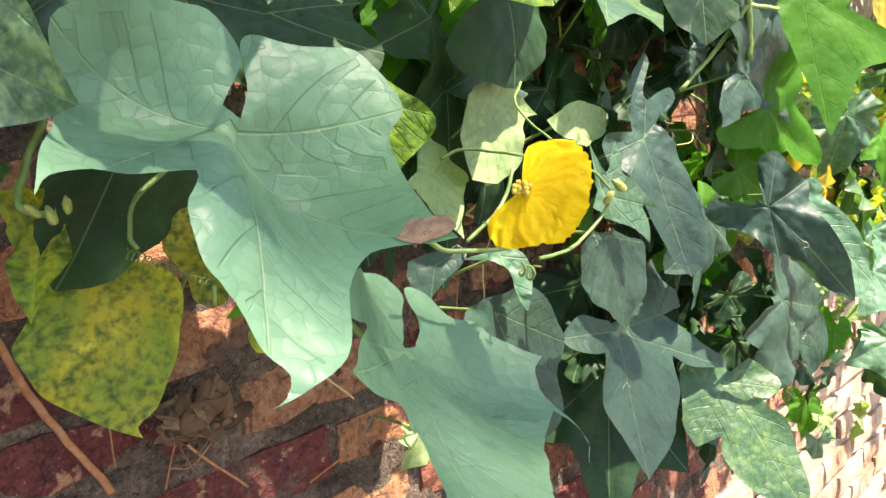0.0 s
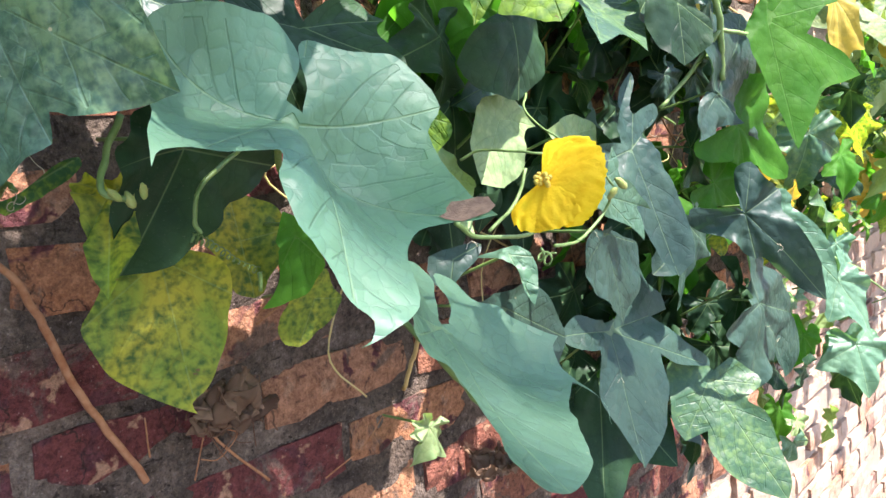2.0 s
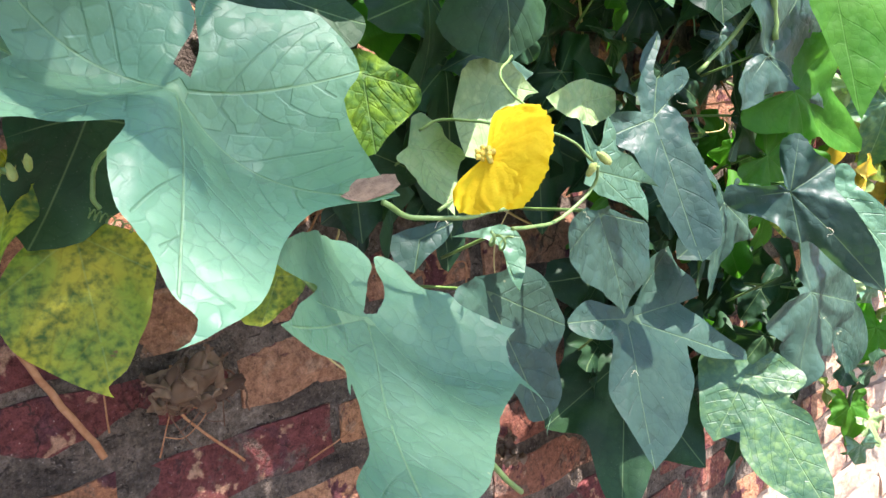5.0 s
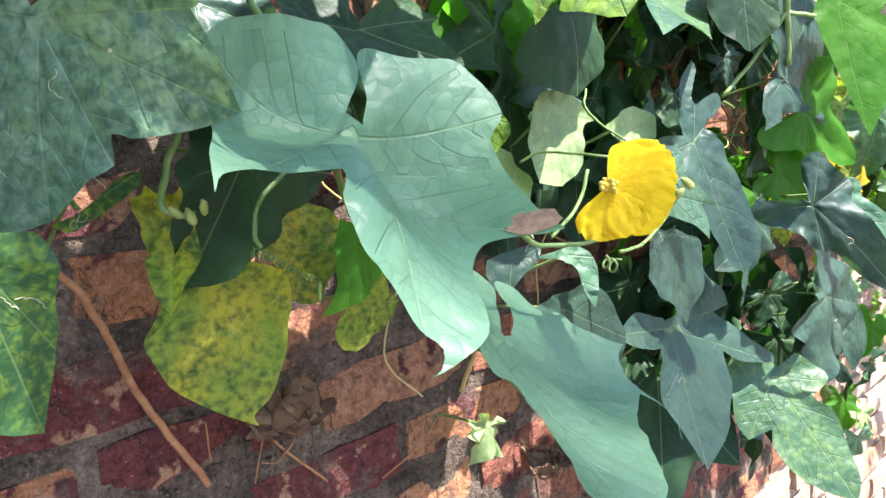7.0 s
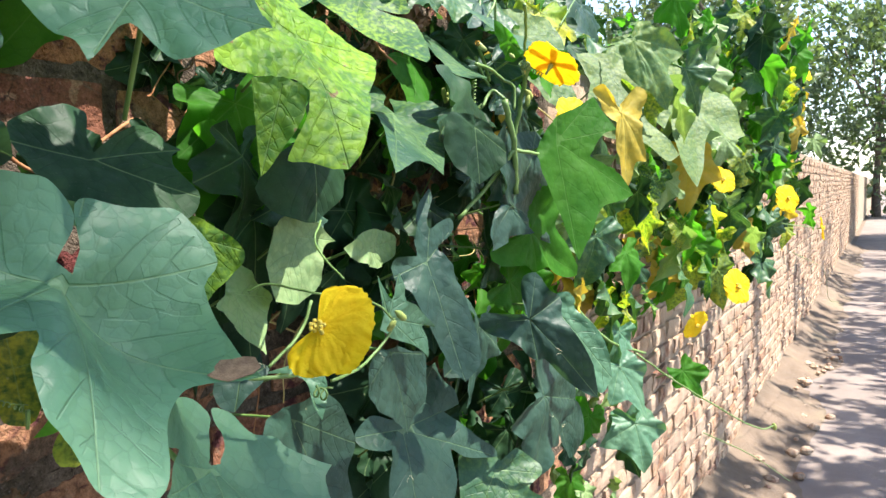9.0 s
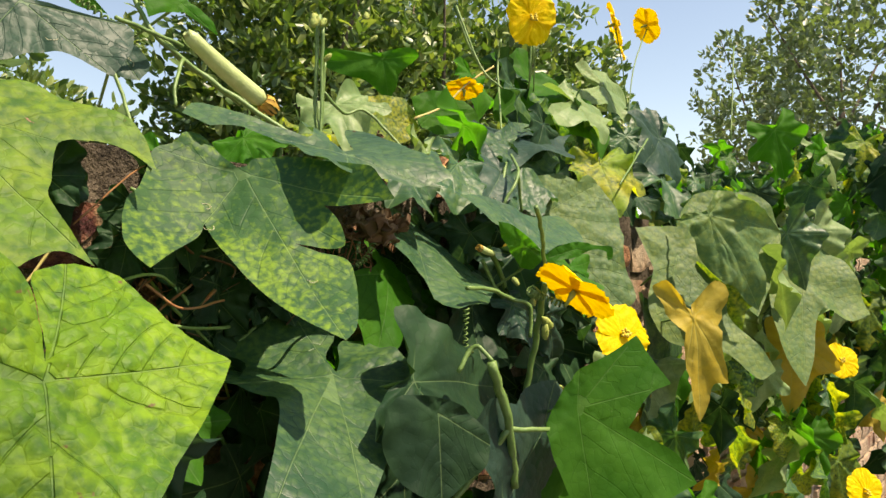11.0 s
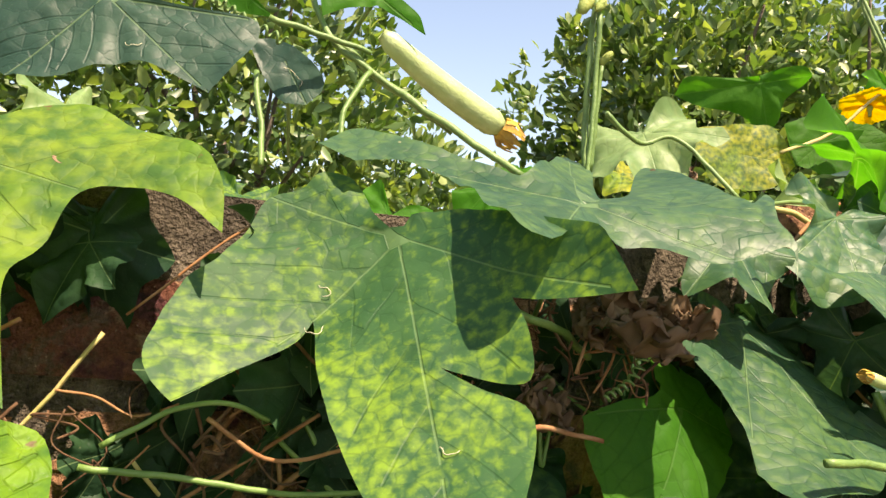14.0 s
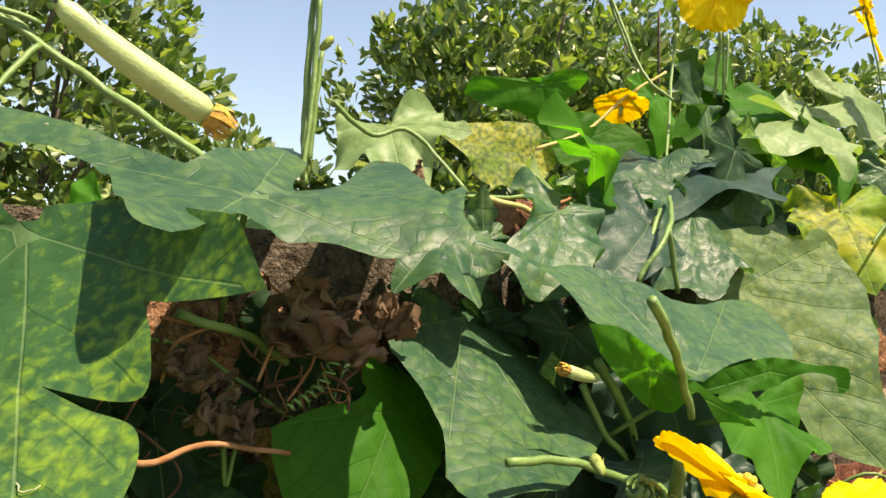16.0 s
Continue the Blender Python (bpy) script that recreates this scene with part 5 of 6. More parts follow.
crumpled(vine_face, (0.728, -0.050, 1.109), 0.07, 9)
crumpled(vine_top, (0.696, 0.030, 1.965), 0.05, 10)
# dead strands caught under the leaves of the wall's top and behind the yellowing leaf
rng = random.Random(77)
for x0, y0, z0, spread, count in ((0.97, -0.06, 1.9, 0.09, 34), (0.7, -0.04, 1.86, 0.1, 22), (0.5, 0.03, 2.03, 0.08, 22), (0.335, -0.035, 1.31, 0.03, 16)):
    for k in range(count):
        a = Vector((x0 + rng.uniform(-spread, spread), y0 + rng.uniform(-0.015, 0.02), z0 + rng.uniform(-0.4, 0.5) * spread))
        way = [a]
        for i in range(4):
            way.append(way[-1] + Vector((rng.uniform(-0.025, 0.025), rng.uniform(-0.008, 0.008), rng.uniform(-0.028, 0.008))))
        stem(vine_face if z0 < 1.5 else vine_top, [tuple(q) for q in way], rng.uniform(0.0004, 0.0013), color=rng.choice(("dry", "dead", "dead", "dead", "dead")))
stem(vine_top, [(0.862, -0.135, 1.852), (0.9, -0.12, 1.842), (0.935, -0.1, 1.846), (0.99, -0.09, 1.835)], 0.0019, color="dry")
stem(vine_face, [(0.250, -0.270, 1.560), (0.310, -0.215, 1.500), (0.352, -0.285, 1.405), (0.409, -0.300, 1.332), (0.516, -0.300, 1.209)], 0.0028)
stem(vine_face, [(0.269, -0.200, 1.556), (0.221, -0.220, 1.531), (0.212, -0.220, 1.507), (0.215, -0.220, 1.496)], 0.0018)
stem(vine_face, [(0.177, -0.200, 1.583), (0.164, -0.200, 1.560), (0.152, -0.210, 1.533), (0.168, -0.220, 1.525)], 0.0025)
stem(vine_face, [(0.251, -0.012, 1.250), (0.200, -0.012, 1.350), (0.175, -0.020, 1.419), (0.152, -0.030, 1.466), (0.139, -0.030, 1.485)], 0.0034, color='dry')
stem(vine_face, [(0.391, -0.008, 1.197), (0.327, -0.010, 1.272), (0.321, -0.020, 1.324)], 0.0016, color='dry')
stem(vine_face, [(0.259, -0.008, 1.270), (0.259, -0.008, 1.310)], 0.0009, color='dry')
stem(vine_face, [(0.468, -0.010, 1.171), (0.533, -0.012, 1.192), (0.559, -0.020, 1.222)], 0.001, color='dry')
stem(vine_face, [(0.303, -0.008, 1.230), (0.319, -0.008, 1.274)], 0.0008, color='dry')
stem(vine_face, [(0.366, -0.330, 1.487), (0.393, -0.330, 1.473), (0.425, -0.340, 1.469), (0.469, -0.350, 1.471)], 0.002)
stem(vine_face, [(0.472, -0.350, 1.455), (0.545, -0.330, 1.451), (0.596, -0.330, 1.474), (0.592, -0.340, 1.494)], 0.0016)
stem(vine_face, [(0.507, -0.300, 1.521), (0.485, -0.300, 1.490), (0.433, -0.310, 1.473)], 0.0017)
stem(vine_face, [(0.461, -0.260, 1.534), (0.470, -0.280, 1.541), (0.474, -0.340, 1.534), (0.525, -0.360, 1.521), (0.558, -0.360, 1.500)], 0.0012)
stem(vine_face, [(0.586, -0.250, 1.597), (0.539, -0.280, 1.578), (0.521, -0.310, 1.559), (0.507, -0.340, 1.545)], 0.0011)
stem(vine_face, [(0.240, -0.200, 1.685), (0.229, -0.230, 1.657), (0.239, -0.250, 1.622)], 0.0028)
stem(vine_face, [(0.997, -0.280, 1.765), (1.032, -0.280, 1.694), (1.060, -0.270, 1.623)], 0.005)
stem(vine_face, [(1.032, -0.280, 1.690), (1.012, -0.250, 1.642), (0.956, -0.220, 1.584)], 0.0035)
stem(vine_face, [(1.032, -0.280, 1.690), (1.083, -0.300, 1.684)], 0.003)
stem(vine_face, [(0.980, -0.250, 1.753), (0.999, -0.260, 1.779), (1.001, -0.280, 1.765)], 0.0025)
stem(vine_face, [(0.521, -0.100, 1.279), (0.444, -0.200, 1.354), (0.353, -0.300, 1.408)], 0.0025, color='pale')
stem(vine_far, [(1.637, -0.300, 1.252), (1.774, -0.380, 1.150), (2.072, -0.500, 0.984), (2.370, -0.520, 0.908)], 0.002)
stem(vine_far, [(2.172, -0.350, 0.917), (2.422, -0.450, 0.786), (3.049, -0.500, 0.498)], 0.0015)
stem(vine_far, [(3.122, -0.450, 1.480), (4.014, -0.500, 1.420)], 0.002)
stem(vine_far, [(3.524, -0.450, 1.338), (4.811, -0.500, 1.133), (5.342, -0.500, 0.899), (6.774, -0.500, 0.682)], 0.0015)
stem(vine_far, [(1.727, -0.300, 1.233), (1.443, -0.300, 1.315), (1.329, -0.250, 1.421)], 0.003)
stem(vine_top, [(0.826, 0.060, 2.125), (0.866, 0.050, 2.097), (0.914, 0.020, 2.061), (0.959, -0.020, 2.022)], 0.0033)
stem(vine_top, [(1.047, 0.030, 2.027), (1.050, 0.040, 2.076), (1.050, 0.040, 2.149), (1.056, 0.040, 2.210)], 0.003)
stem(vine_top, [(1.049, 0.030, 2.046), (1.054, 0.030, 2.099), (1.058, 0.030, 2.143)], 0.0022)
stem(vine_top, [(1.084, 0.060, 2.111), (1.125, 0.060, 2.088), (1.162, 0.050, 2.095), (1.192, 0.000, 2.034)], 0.0023)
stem(vine_top, [(1.211, 0.000, 2.033), (1.257, -0.010, 2.025), (1.292, -0.030, 1.992)], 0.0027, color='pale')
stem(vine_top, [(1.217, -0.030, 1.988), (1.274, -0.010, 2.027), (1.317, 0.000, 2.046)], 0.0017, color='dry')
stem(vine_top, [(1.181, 0.020, 2.035), (1.254, 0.020, 2.041), (1.413, 0.020, 2.063)], 0.0023)
stem(vine_top, [(1.300, -0.100, 1.959), (1.342, -0.100, 2.009), (1.430, -0.030, 2.056)], 0.0025)
stem(vine_top, [(1.342, -0.100, 2.009), (1.366, -0.090, 1.953)], 0.0027)
stem(vine_top, [(1.451, 0.200, 2.150), (1.545, 0.200, 2.192), (1.602, 0.180, 2.247), (1.663, 0.160, 2.290)], 0.0023, color='pale')
stem(vine_top, [(1.588, 0.200, 2.391), (1.602, 0.180, 2.322), (1.620, 0.160, 2.271)], 0.0023)
stem(vine_top, [(1.676, 0.150, 2.348), (1.663, 0.150, 2.286), (1.526, 0.050, 2.112)], 0.0022)
stem(vine_top, [(1.799, 0.150, 2.378), (1.791, 0.150, 2.287)], 0.0023)
stem(vine_top, [(1.127, -0.260, 1.936), (1.173, -0.240, 1.900), (1.213, -0.220, 1.863)], 0.003)
stem(vine_top, [(1.232, -0.120, 1.893), (1.265, -0.120, 1.849), (1.292, -0.120, 1.794)], 0.0035)
stem(vine_top, [(1.214, -0.120, 1.876), (1.234, -0.130, 1.834), (1.280, -0.130, 1.797)], 0.0027)
stem(vine_top, [(1.162, -0.250, 1.845), (1.189, -0.220, 1.774), (1.194, -0.200, 1.690), (1.182, -0.200, 1.668)], 0.0043)
stem(vine_top, [(0.552, 0.000, 2.191), (0.555, 0.000, 2.132), (0.548, 0.000, 2.085), (0.518, 0.020, 2.067), (0.467, 0.030, 2.022)], 0.0035)
stem(vine_top, [(0.540, 0.000, 2.073), (0.531, 0.000, 2.032)], 0.0023)
stem(vine_top, [(0.675, 0.100, 2.250), (0.693, 0.080, 2.183), (0.709, 0.050, 2.143)], 0.0031)
stem(vine_top, [(0.782, 0.100, 2.235), (0.802, 0.080, 2.181), (0.819, 0.060, 2.129), (0.858, 0.050, 2.102), (0.917, 0.030, 2.060)], 0.0027)
stem(vine_top, [(0.851, 0.050, 2.105), (0.828, 0.030, 2.068), (0.822, 0.020, 2.040)], 0.0022)
stem(vine_top, [(0.762, 0.050, 2.088), (0.765, 0.030, 2.045), (0.765, 0.010, 2.010)], 0.0022)
stem(vine_top, [(0.768, 0.050, 2.132), (0.816, 0.050, 2.126), (0.851, 0.050, 2.119)], 0.0023)
stem(vine_top, [(0.679, -0.070, 1.831), (0.717, -0.070, 1.852), (0.748, -0.070, 1.854), (0.771, -0.060, 1.844)], 0.0017)
stem(vine_top, [(0.669, -0.070, 1.820), (0.728, -0.070, 1.812), (0.786, -0.070, 1.802), (0.837, -0.060, 1.800)], 0.002)
stem(vine_top, [(0.734, -0.070, 1.846), (0.774, -0.070, 1.822), (0.822, -0.070, 1.829)], 0.0014, color='dry')
stem(vine_top, [(0.920, -0.080, 1.920), (0.965, -0.070, 1.908), (1.003, -0.050, 1.889)], 0.0031)
stem(vine_top, [(0.959, -0.060, 1.839), (0.962, -0.060, 1.814), (0.969, -0.060, 1.845)], 0.0016)
stem(vine_top, [(1.416, -0.030, 2.042), (1.344, -0.060, 1.965)], 0.0027)
stem(vine_top, [(1.585, 0.200, 2.405), (1.600, 0.150, 2.275), (1.603, 0.100, 2.223)], 0.0023)
stem(vine_top, [(1.593, 0.020, 2.291), (1.621, 0.050, 2.218)], 0.0023)
stem(vine_top, [(3.109, 0.100, 2.663), (2.896, 0.050, 2.291)], 0.0023)
stem(vine_top, [(2.039, -0.020, 2.170), (1.753, -0.080, 2.032)], 0.002)
stem(vine_top, [(1.053, 0.030, 2.189), (1.051, 0.030, 2.119), (1.040, 0.020, 2.030)], 0.0023)
stem(vine_top, [(1.084, -0.187, 1.839), (1.131, -0.190, 1.836), (1.177, -0.195, 1.823), (1.211, -0.200, 1.812), (1.208, -0.200, 1.771)], 0.0028)
stem(vine_top, [(2.040, 0.060, 2.448), (2.074, 0.060, 2.380), (2.105, 0.060, 2.267)], 0.0017)
stem(vine_top, [(2.281, 0.080, 2.510), (2.175, 0.070, 2.389), (2.111, 0.060, 2.261)], 0.0016)
stem(vine_top, [(1.590, 0.020, 2.331), (1.612, 0.030, 2.287), (1.640, 0.050, 2.216)], 0.0017)
tendril(vine_face, [(0.207, -0.220, 1.495), (0.223, -0.220, 1.487), (0.254, -0.200, 1.471), (0.280, -0.190, 1.458)], 0.0006, turns=13, coil=0.0032)
stem(vine_face, [(0.281, -0.190, 1.457), (0.281, -0.190, 1.441)], 0.0018)
tendril(vine_top, [(0.984, -0.100, 1.865), (1.004, -0.100, 1.877), (1.019, -0.100, 1.902)], 0.001, turns=9, coil=0.0035)
tendril(vine_top, [(0.959, -0.060, 1.883), (0.966, -0.060, 1.855), (0.976, -0.060, 1.839)], 0.001, turns=9, coil=0.003)
tendril(vine_top, [(1.111, -0.260, 1.834), (1.135, -0.270, 1.826), (1.151, -0.280, 1.819)], 0.0012, turns=7, coil=0.005)
tendril(vine_top, [(1.093, -0.180, 1.814), (1.092, -0.180, 1.791), (1.091, -0.180, 1.763)], 0.0011, turns=8, coil=0.0035)
tendril(vine_top, [(1.020, -0.200, 1.744), (1.052, -0.200, 1.755), (1.079, -0.200, 1.767)], 0.0011, turns=9, coil=0.004)
tendril(vine_top, [(0.708, 0.040, 2.144), (0.732, 0.030, 2.127), (0.778, 0.030, 2.108)], 0.0014, turns=12, coil=0.005)
tendril(vine_top, [(1.110, -0.260, 1.837), (1.128, -0.260, 1.829)], 0.0015, turns=4, coil=0.007)
tendril(vine_face, [(0.445, -0.350, 1.452), (0.467, -0.350, 1.443)], 0.0012, turns=2, coil=0.009)
gourd(vine_top, (0.861, 0.060, 2.141), (0.976, 0.060, 2.079), 0.0118)
gourd(vine_top, (1.200, -0.150, 1.883), (1.169, -0.150, 1.889), 0.0045)
flower(vine_face, (0.432, -0.371, 1.512), (-0.87, -0.2, 0.43), 0.045, petals=((-0.022, 0.002, -0.043, 0.044), (-0.012, -0.026, -0.036, 0.044), (0.002, -0.05, -0.016, 0.052), (0.026, -0.042, 0.022, 0.05), (0.03, -0.022, 0.034, 0.042)))
flower(vine_top, (1.145, -0.300, 1.836), (0.55, -0.25, 0.75), 0.052, spin=10)
flower(vine_top, (1.387, -0.250, 1.766), (-0.35, -0.85, 0.3), 0.05, spin=40)
flower(vine_top, (1.579, 0.017, 2.344), (-0.2, -0.5, -0.15), 0.058, spin=0)
flower(vine_top, (2.040, 0.060, 2.457), (0.3, -0.6, 0.2), 0.055, spin=30)
flower(vine_top, (2.281, 0.080, 2.521), (0.6, -0.3, 0.3), 0.05, spin=60)
flower(vine_top, (1.613, 0.200, 2.239), (0.3, 0.2, 0.9), 0.04, spin=10)
flower(vine_top, (2.138, 0.100, 2.448), (0.2, -0.7, 0.3), 0.055, spin=10)
flower(vine_far, (2.378, -0.360, 1.647), (-0.5, -0.5, 0.3), 0.045, spin=10)
flower(vine_far, (3.306, -0.450, 1.572), (-0.5, -0.6, 0.2), 0.06, spin=50)
flower(vine_far, (4.264, -0.520, 1.406), (0.1, -0.8, 0.1), 0.06, spin=30)
flower(vine_far, (2.550, -0.380, 1.300), (-0.4, -0.6, 0.2), 0.06, spin=70)
flower(vine_far, (2.302, -0.300, 1.208), (-0.3, -0.6, -0.3), 0.05, spin=70)
flower(vine_far, (5.315, -0.350, 2.323), (-0.3, -0.6, 0.3), 0.05, spin=15)
bud(vine_face, (0.166, -0.220, 1.525), 0.006)
bud(vine_face, (0.156, -0.220, 1.529), 0.005)
bud(vine_face, (0.176, -0.220, 1.530), 0.005)
bud(vine_face, (0.574, -0.360, 1.501), 0.007)
bud(vine_face, (0.557, -0.360, 1.493), 0.006)
bud(vine_face, (0.654, -0.100, 1.670), 0.006)
bud(vine_face, (0.637, -0.100, 1.664), 0.006)
bud(vine_face, (0.650, -0.100, 1.680), 0.006)
bud(vine_top, (1.037, 0.030, 2.195), 0.012)
bud(vine_top, (1.053, 0.030, 2.197), 0.008)
bud(vine_top, (1.061, 0.030, 2.150), 0.007)
bud(vine_top, (0.989, -0.180, 1.780), 0.008)
bud(vine_top, (0.998, -0.180, 1.778), 0.008)
bud(vine_top, (0.995, -0.180, 1.772), 0.007)
bud(vine_top, (1.184, -0.240, 1.794), 0.01)
bud(vine_top, (1.180, -0.240, 1.783), 0.009)
bud(vine_top, (1.117, -0.260, 1.823), 0.006)
bud(vine_top, (1.662, 0.500, 2.412), 0.01)
bud(vine_top, (1.094, -0.250, 1.847), 0.006)
bud(vine_top, (1.208, -0.240, 1.707), 0.009)
bud(vine_top, (1.196, -0.240, 1.696), 0.008)
bud(vine_far, (2.344, -0.520, 0.912), 0.012)
bud(vine_top, (0.771, 0.100, 2.242), 0.01)
bud(vine_top, (1.138, 0.030, 2.228), 0.009)


# ---- filling growth behind and between the larger leaves ----
proto_rng = random.Random(11)
PROTO = {}
for style in ("sage", "deep", "dark", "glaucous", "green", "pale", "yellowing", "yellow", "dry", "mottled"):
    PROTO[style] = []
    for k in range(4):
        L = 0.11
        lob = [(-125 + proto_rng.uniform(-8, 8), L * proto_rng.uniform(0.5, 0.62), 1), (-64 + proto_rng.uniform(-8, 8), L * proto_rng.uniform(0.6, 0.8)), (0, L),
               (64 + proto_rng.uniform(-8, 8), L * proto_rng.uniform(0.6, 0.8)), (125 + proto_rng.uniform(-8, 8), L * proto_rng.uniform(0.5, 0.62), 1)]
        PROTO[style].append(leaf_mesh(style, lob, proto_rng.uniform(0.1, 0.35), 0.4 * (0.05 if style == "dry" else 0.03), 0.15, 0.72, 0.3, proto_rng.random()))


def scatter(vine, seed, n, xr, yr, zr, styles, size=(0.6, 1.2), flat=0.0, keep=None):
    rng = random.Random(seed)
    made = 0
    while made < n:
        x, y, z = rng.uniform(*xr), rng.uniform(*yr), rng.uniform(*zr)
        if keep and not keep(x, y, z):
            made += 0.2
            continue
        st = rng.choice(styles)
        s = rng.uniform(*size)
        tilt = rng.uniform(-65, -20) * flat + rng.uniform(-125, -60) * (1 - flat)
        m = pose(x, y, z, tilt, rng.uniform(-25, 25), 180 + rng.uniform(-60, 60)) @ Matrix.Diagonal((s, s, s, 1))
        child("leaf", rng.choice(PROTO[st]), vine, m, LABEL[st])
        made += 1


# inner fillers, mostly the green whose colour already holds the gaps' shade
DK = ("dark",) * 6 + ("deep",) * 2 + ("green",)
MIX = ("dark",) * 3 + ("green",) * 3 + ("sage",) * 3 + ("pale", "yellowing", "mottled")
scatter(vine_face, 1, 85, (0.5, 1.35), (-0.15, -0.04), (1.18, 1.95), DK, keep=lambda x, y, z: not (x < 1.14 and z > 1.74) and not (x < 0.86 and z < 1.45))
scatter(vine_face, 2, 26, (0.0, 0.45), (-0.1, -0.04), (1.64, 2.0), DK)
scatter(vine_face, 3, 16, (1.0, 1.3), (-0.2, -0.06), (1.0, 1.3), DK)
scatter(vine_far, 4, 110, (1.35, 3.0), (-0.3, -0.08), (1.3, 2.1), MIX, (0.7, 1.3), keep=lambda x, y, z: not (x < 2.0 and z > 1.82) and not (x < 1.55 and z > 1.62))
scatter(vine_end, 12, 260, (2.8, 4.6), (-0.45, -0.05), (1.25, 2.7), MIX + ('yellow',), (0.8, 1.5), keep=lambda x, y, z: z < 2.0 + 0.1 * x and z > 1.1 + 0.08 * x)
scatter(vine_end, 13, 70, (2.4, 4.6), (-0.3, 0.3), (2.0, 2.7), MIX, (0.8, 1.4), keep=lambda x, y, z: z < 2.0 + 0.1 * x)
scatter(vine_far, 14, 16, (2.0, 2.8), (-0.34, -0.2), (1.68, 2.05), ('pale', 'pale', 'sage'), (1.0, 1.6))
scatter(vine_far, 5, 26, (1.3, 2.4), (-0.3, -0.08), (1.3, 1.65), ("yellowing", "yellow", "green", "yellowing"))
scatter(vine_far, 6, 22, (1.2, 1.75), (-0.34, -0.12), (0.9, 1.25), ("glaucous", "green", "dark", "pale"), (0.4, 0.8))
scatter(vine_top, 7, 70, (1.2, 3.6), (0.0, 0.4), (2.0, 2.14), MIX + ("pale", "pale"), (0.7, 1.4), flat=1.0)
scatter(vine_top, 8, 34, (0.0, 1.3), (0.05, 0.4), (1.98, 2.06), MIX, (0.5, 1.0), flat=1.0)
scatter(vine_top, 9, 14, (2.3, 3.6), (-0.1, 0.2), (2.0, 2.2), MIX, (0.5, 0.9), flat=0.6)
# darkened leaves laid over lit bricks so the hollow reads as shade
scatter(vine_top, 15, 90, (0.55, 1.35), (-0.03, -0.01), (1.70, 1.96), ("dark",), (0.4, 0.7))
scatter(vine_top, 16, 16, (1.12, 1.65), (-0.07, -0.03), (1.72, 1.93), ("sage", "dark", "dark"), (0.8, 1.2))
# out-of-view leaves added above the near wall to shade its bricks
scatter(vine_shade, 18, 60, (-1.1, 0.0), (-0.2, 0.3), (1.86, 2.12), MIX, (0.8, 1.4), flat=0.8)
scatter(vine_shade, 19, 110, (-1.0, 0.0), (-0.4, -0.12), (1.86, 2.1), MIX, (0.9, 1.5), flat=0.9)
scatter(vine_shade, 21, 28, (0.0, 0.36), (-0.36, -0.16), (1.9, 2.04), MIX, (0.8, 1.2), flat=1.0)
# two more unseen leaves, set where they shade the dark leaf beneath
for x, y, z, turn in ((0.41, -0.31, 1.96, 200), (0.36, -0.38, 1.99, 150)):
    leaf(vine_shade, 'sage', (x, y, z), (-25, 10, turn), [(-110, 0.07), (-50, 0.09), (0, 0.11), (55, 0.09), (115, 0.07)], droop=0.1)
scatter(vine_top, 20, 50, (1.75, 3.3), (0.1, 0.45), (2.08, 2.36), MIX, (0.7, 1.2), flat=0.7)
srng = random.Random(21)
for k in range(70):
    x, z = srng.uniform(0.5, 1.7), srng.uniform(1.45, 1.98)
    pts = [(x, -0.03, z)]
    for j in range(3):
        x += srng.uniform(-0.12, 0.12)
        z -= srng.uniform(-0.03, 0.12)
        pts.append((x, -0.015 - srng.random() * (0.02 if x < 1.15 else 0.09), z))
    stem(vine_face if k % 2 else vine_top, pts, srng.uniform(0.0008, 0.0022), srng.choice(("dry", "dry", "dry", "green", "pale")))


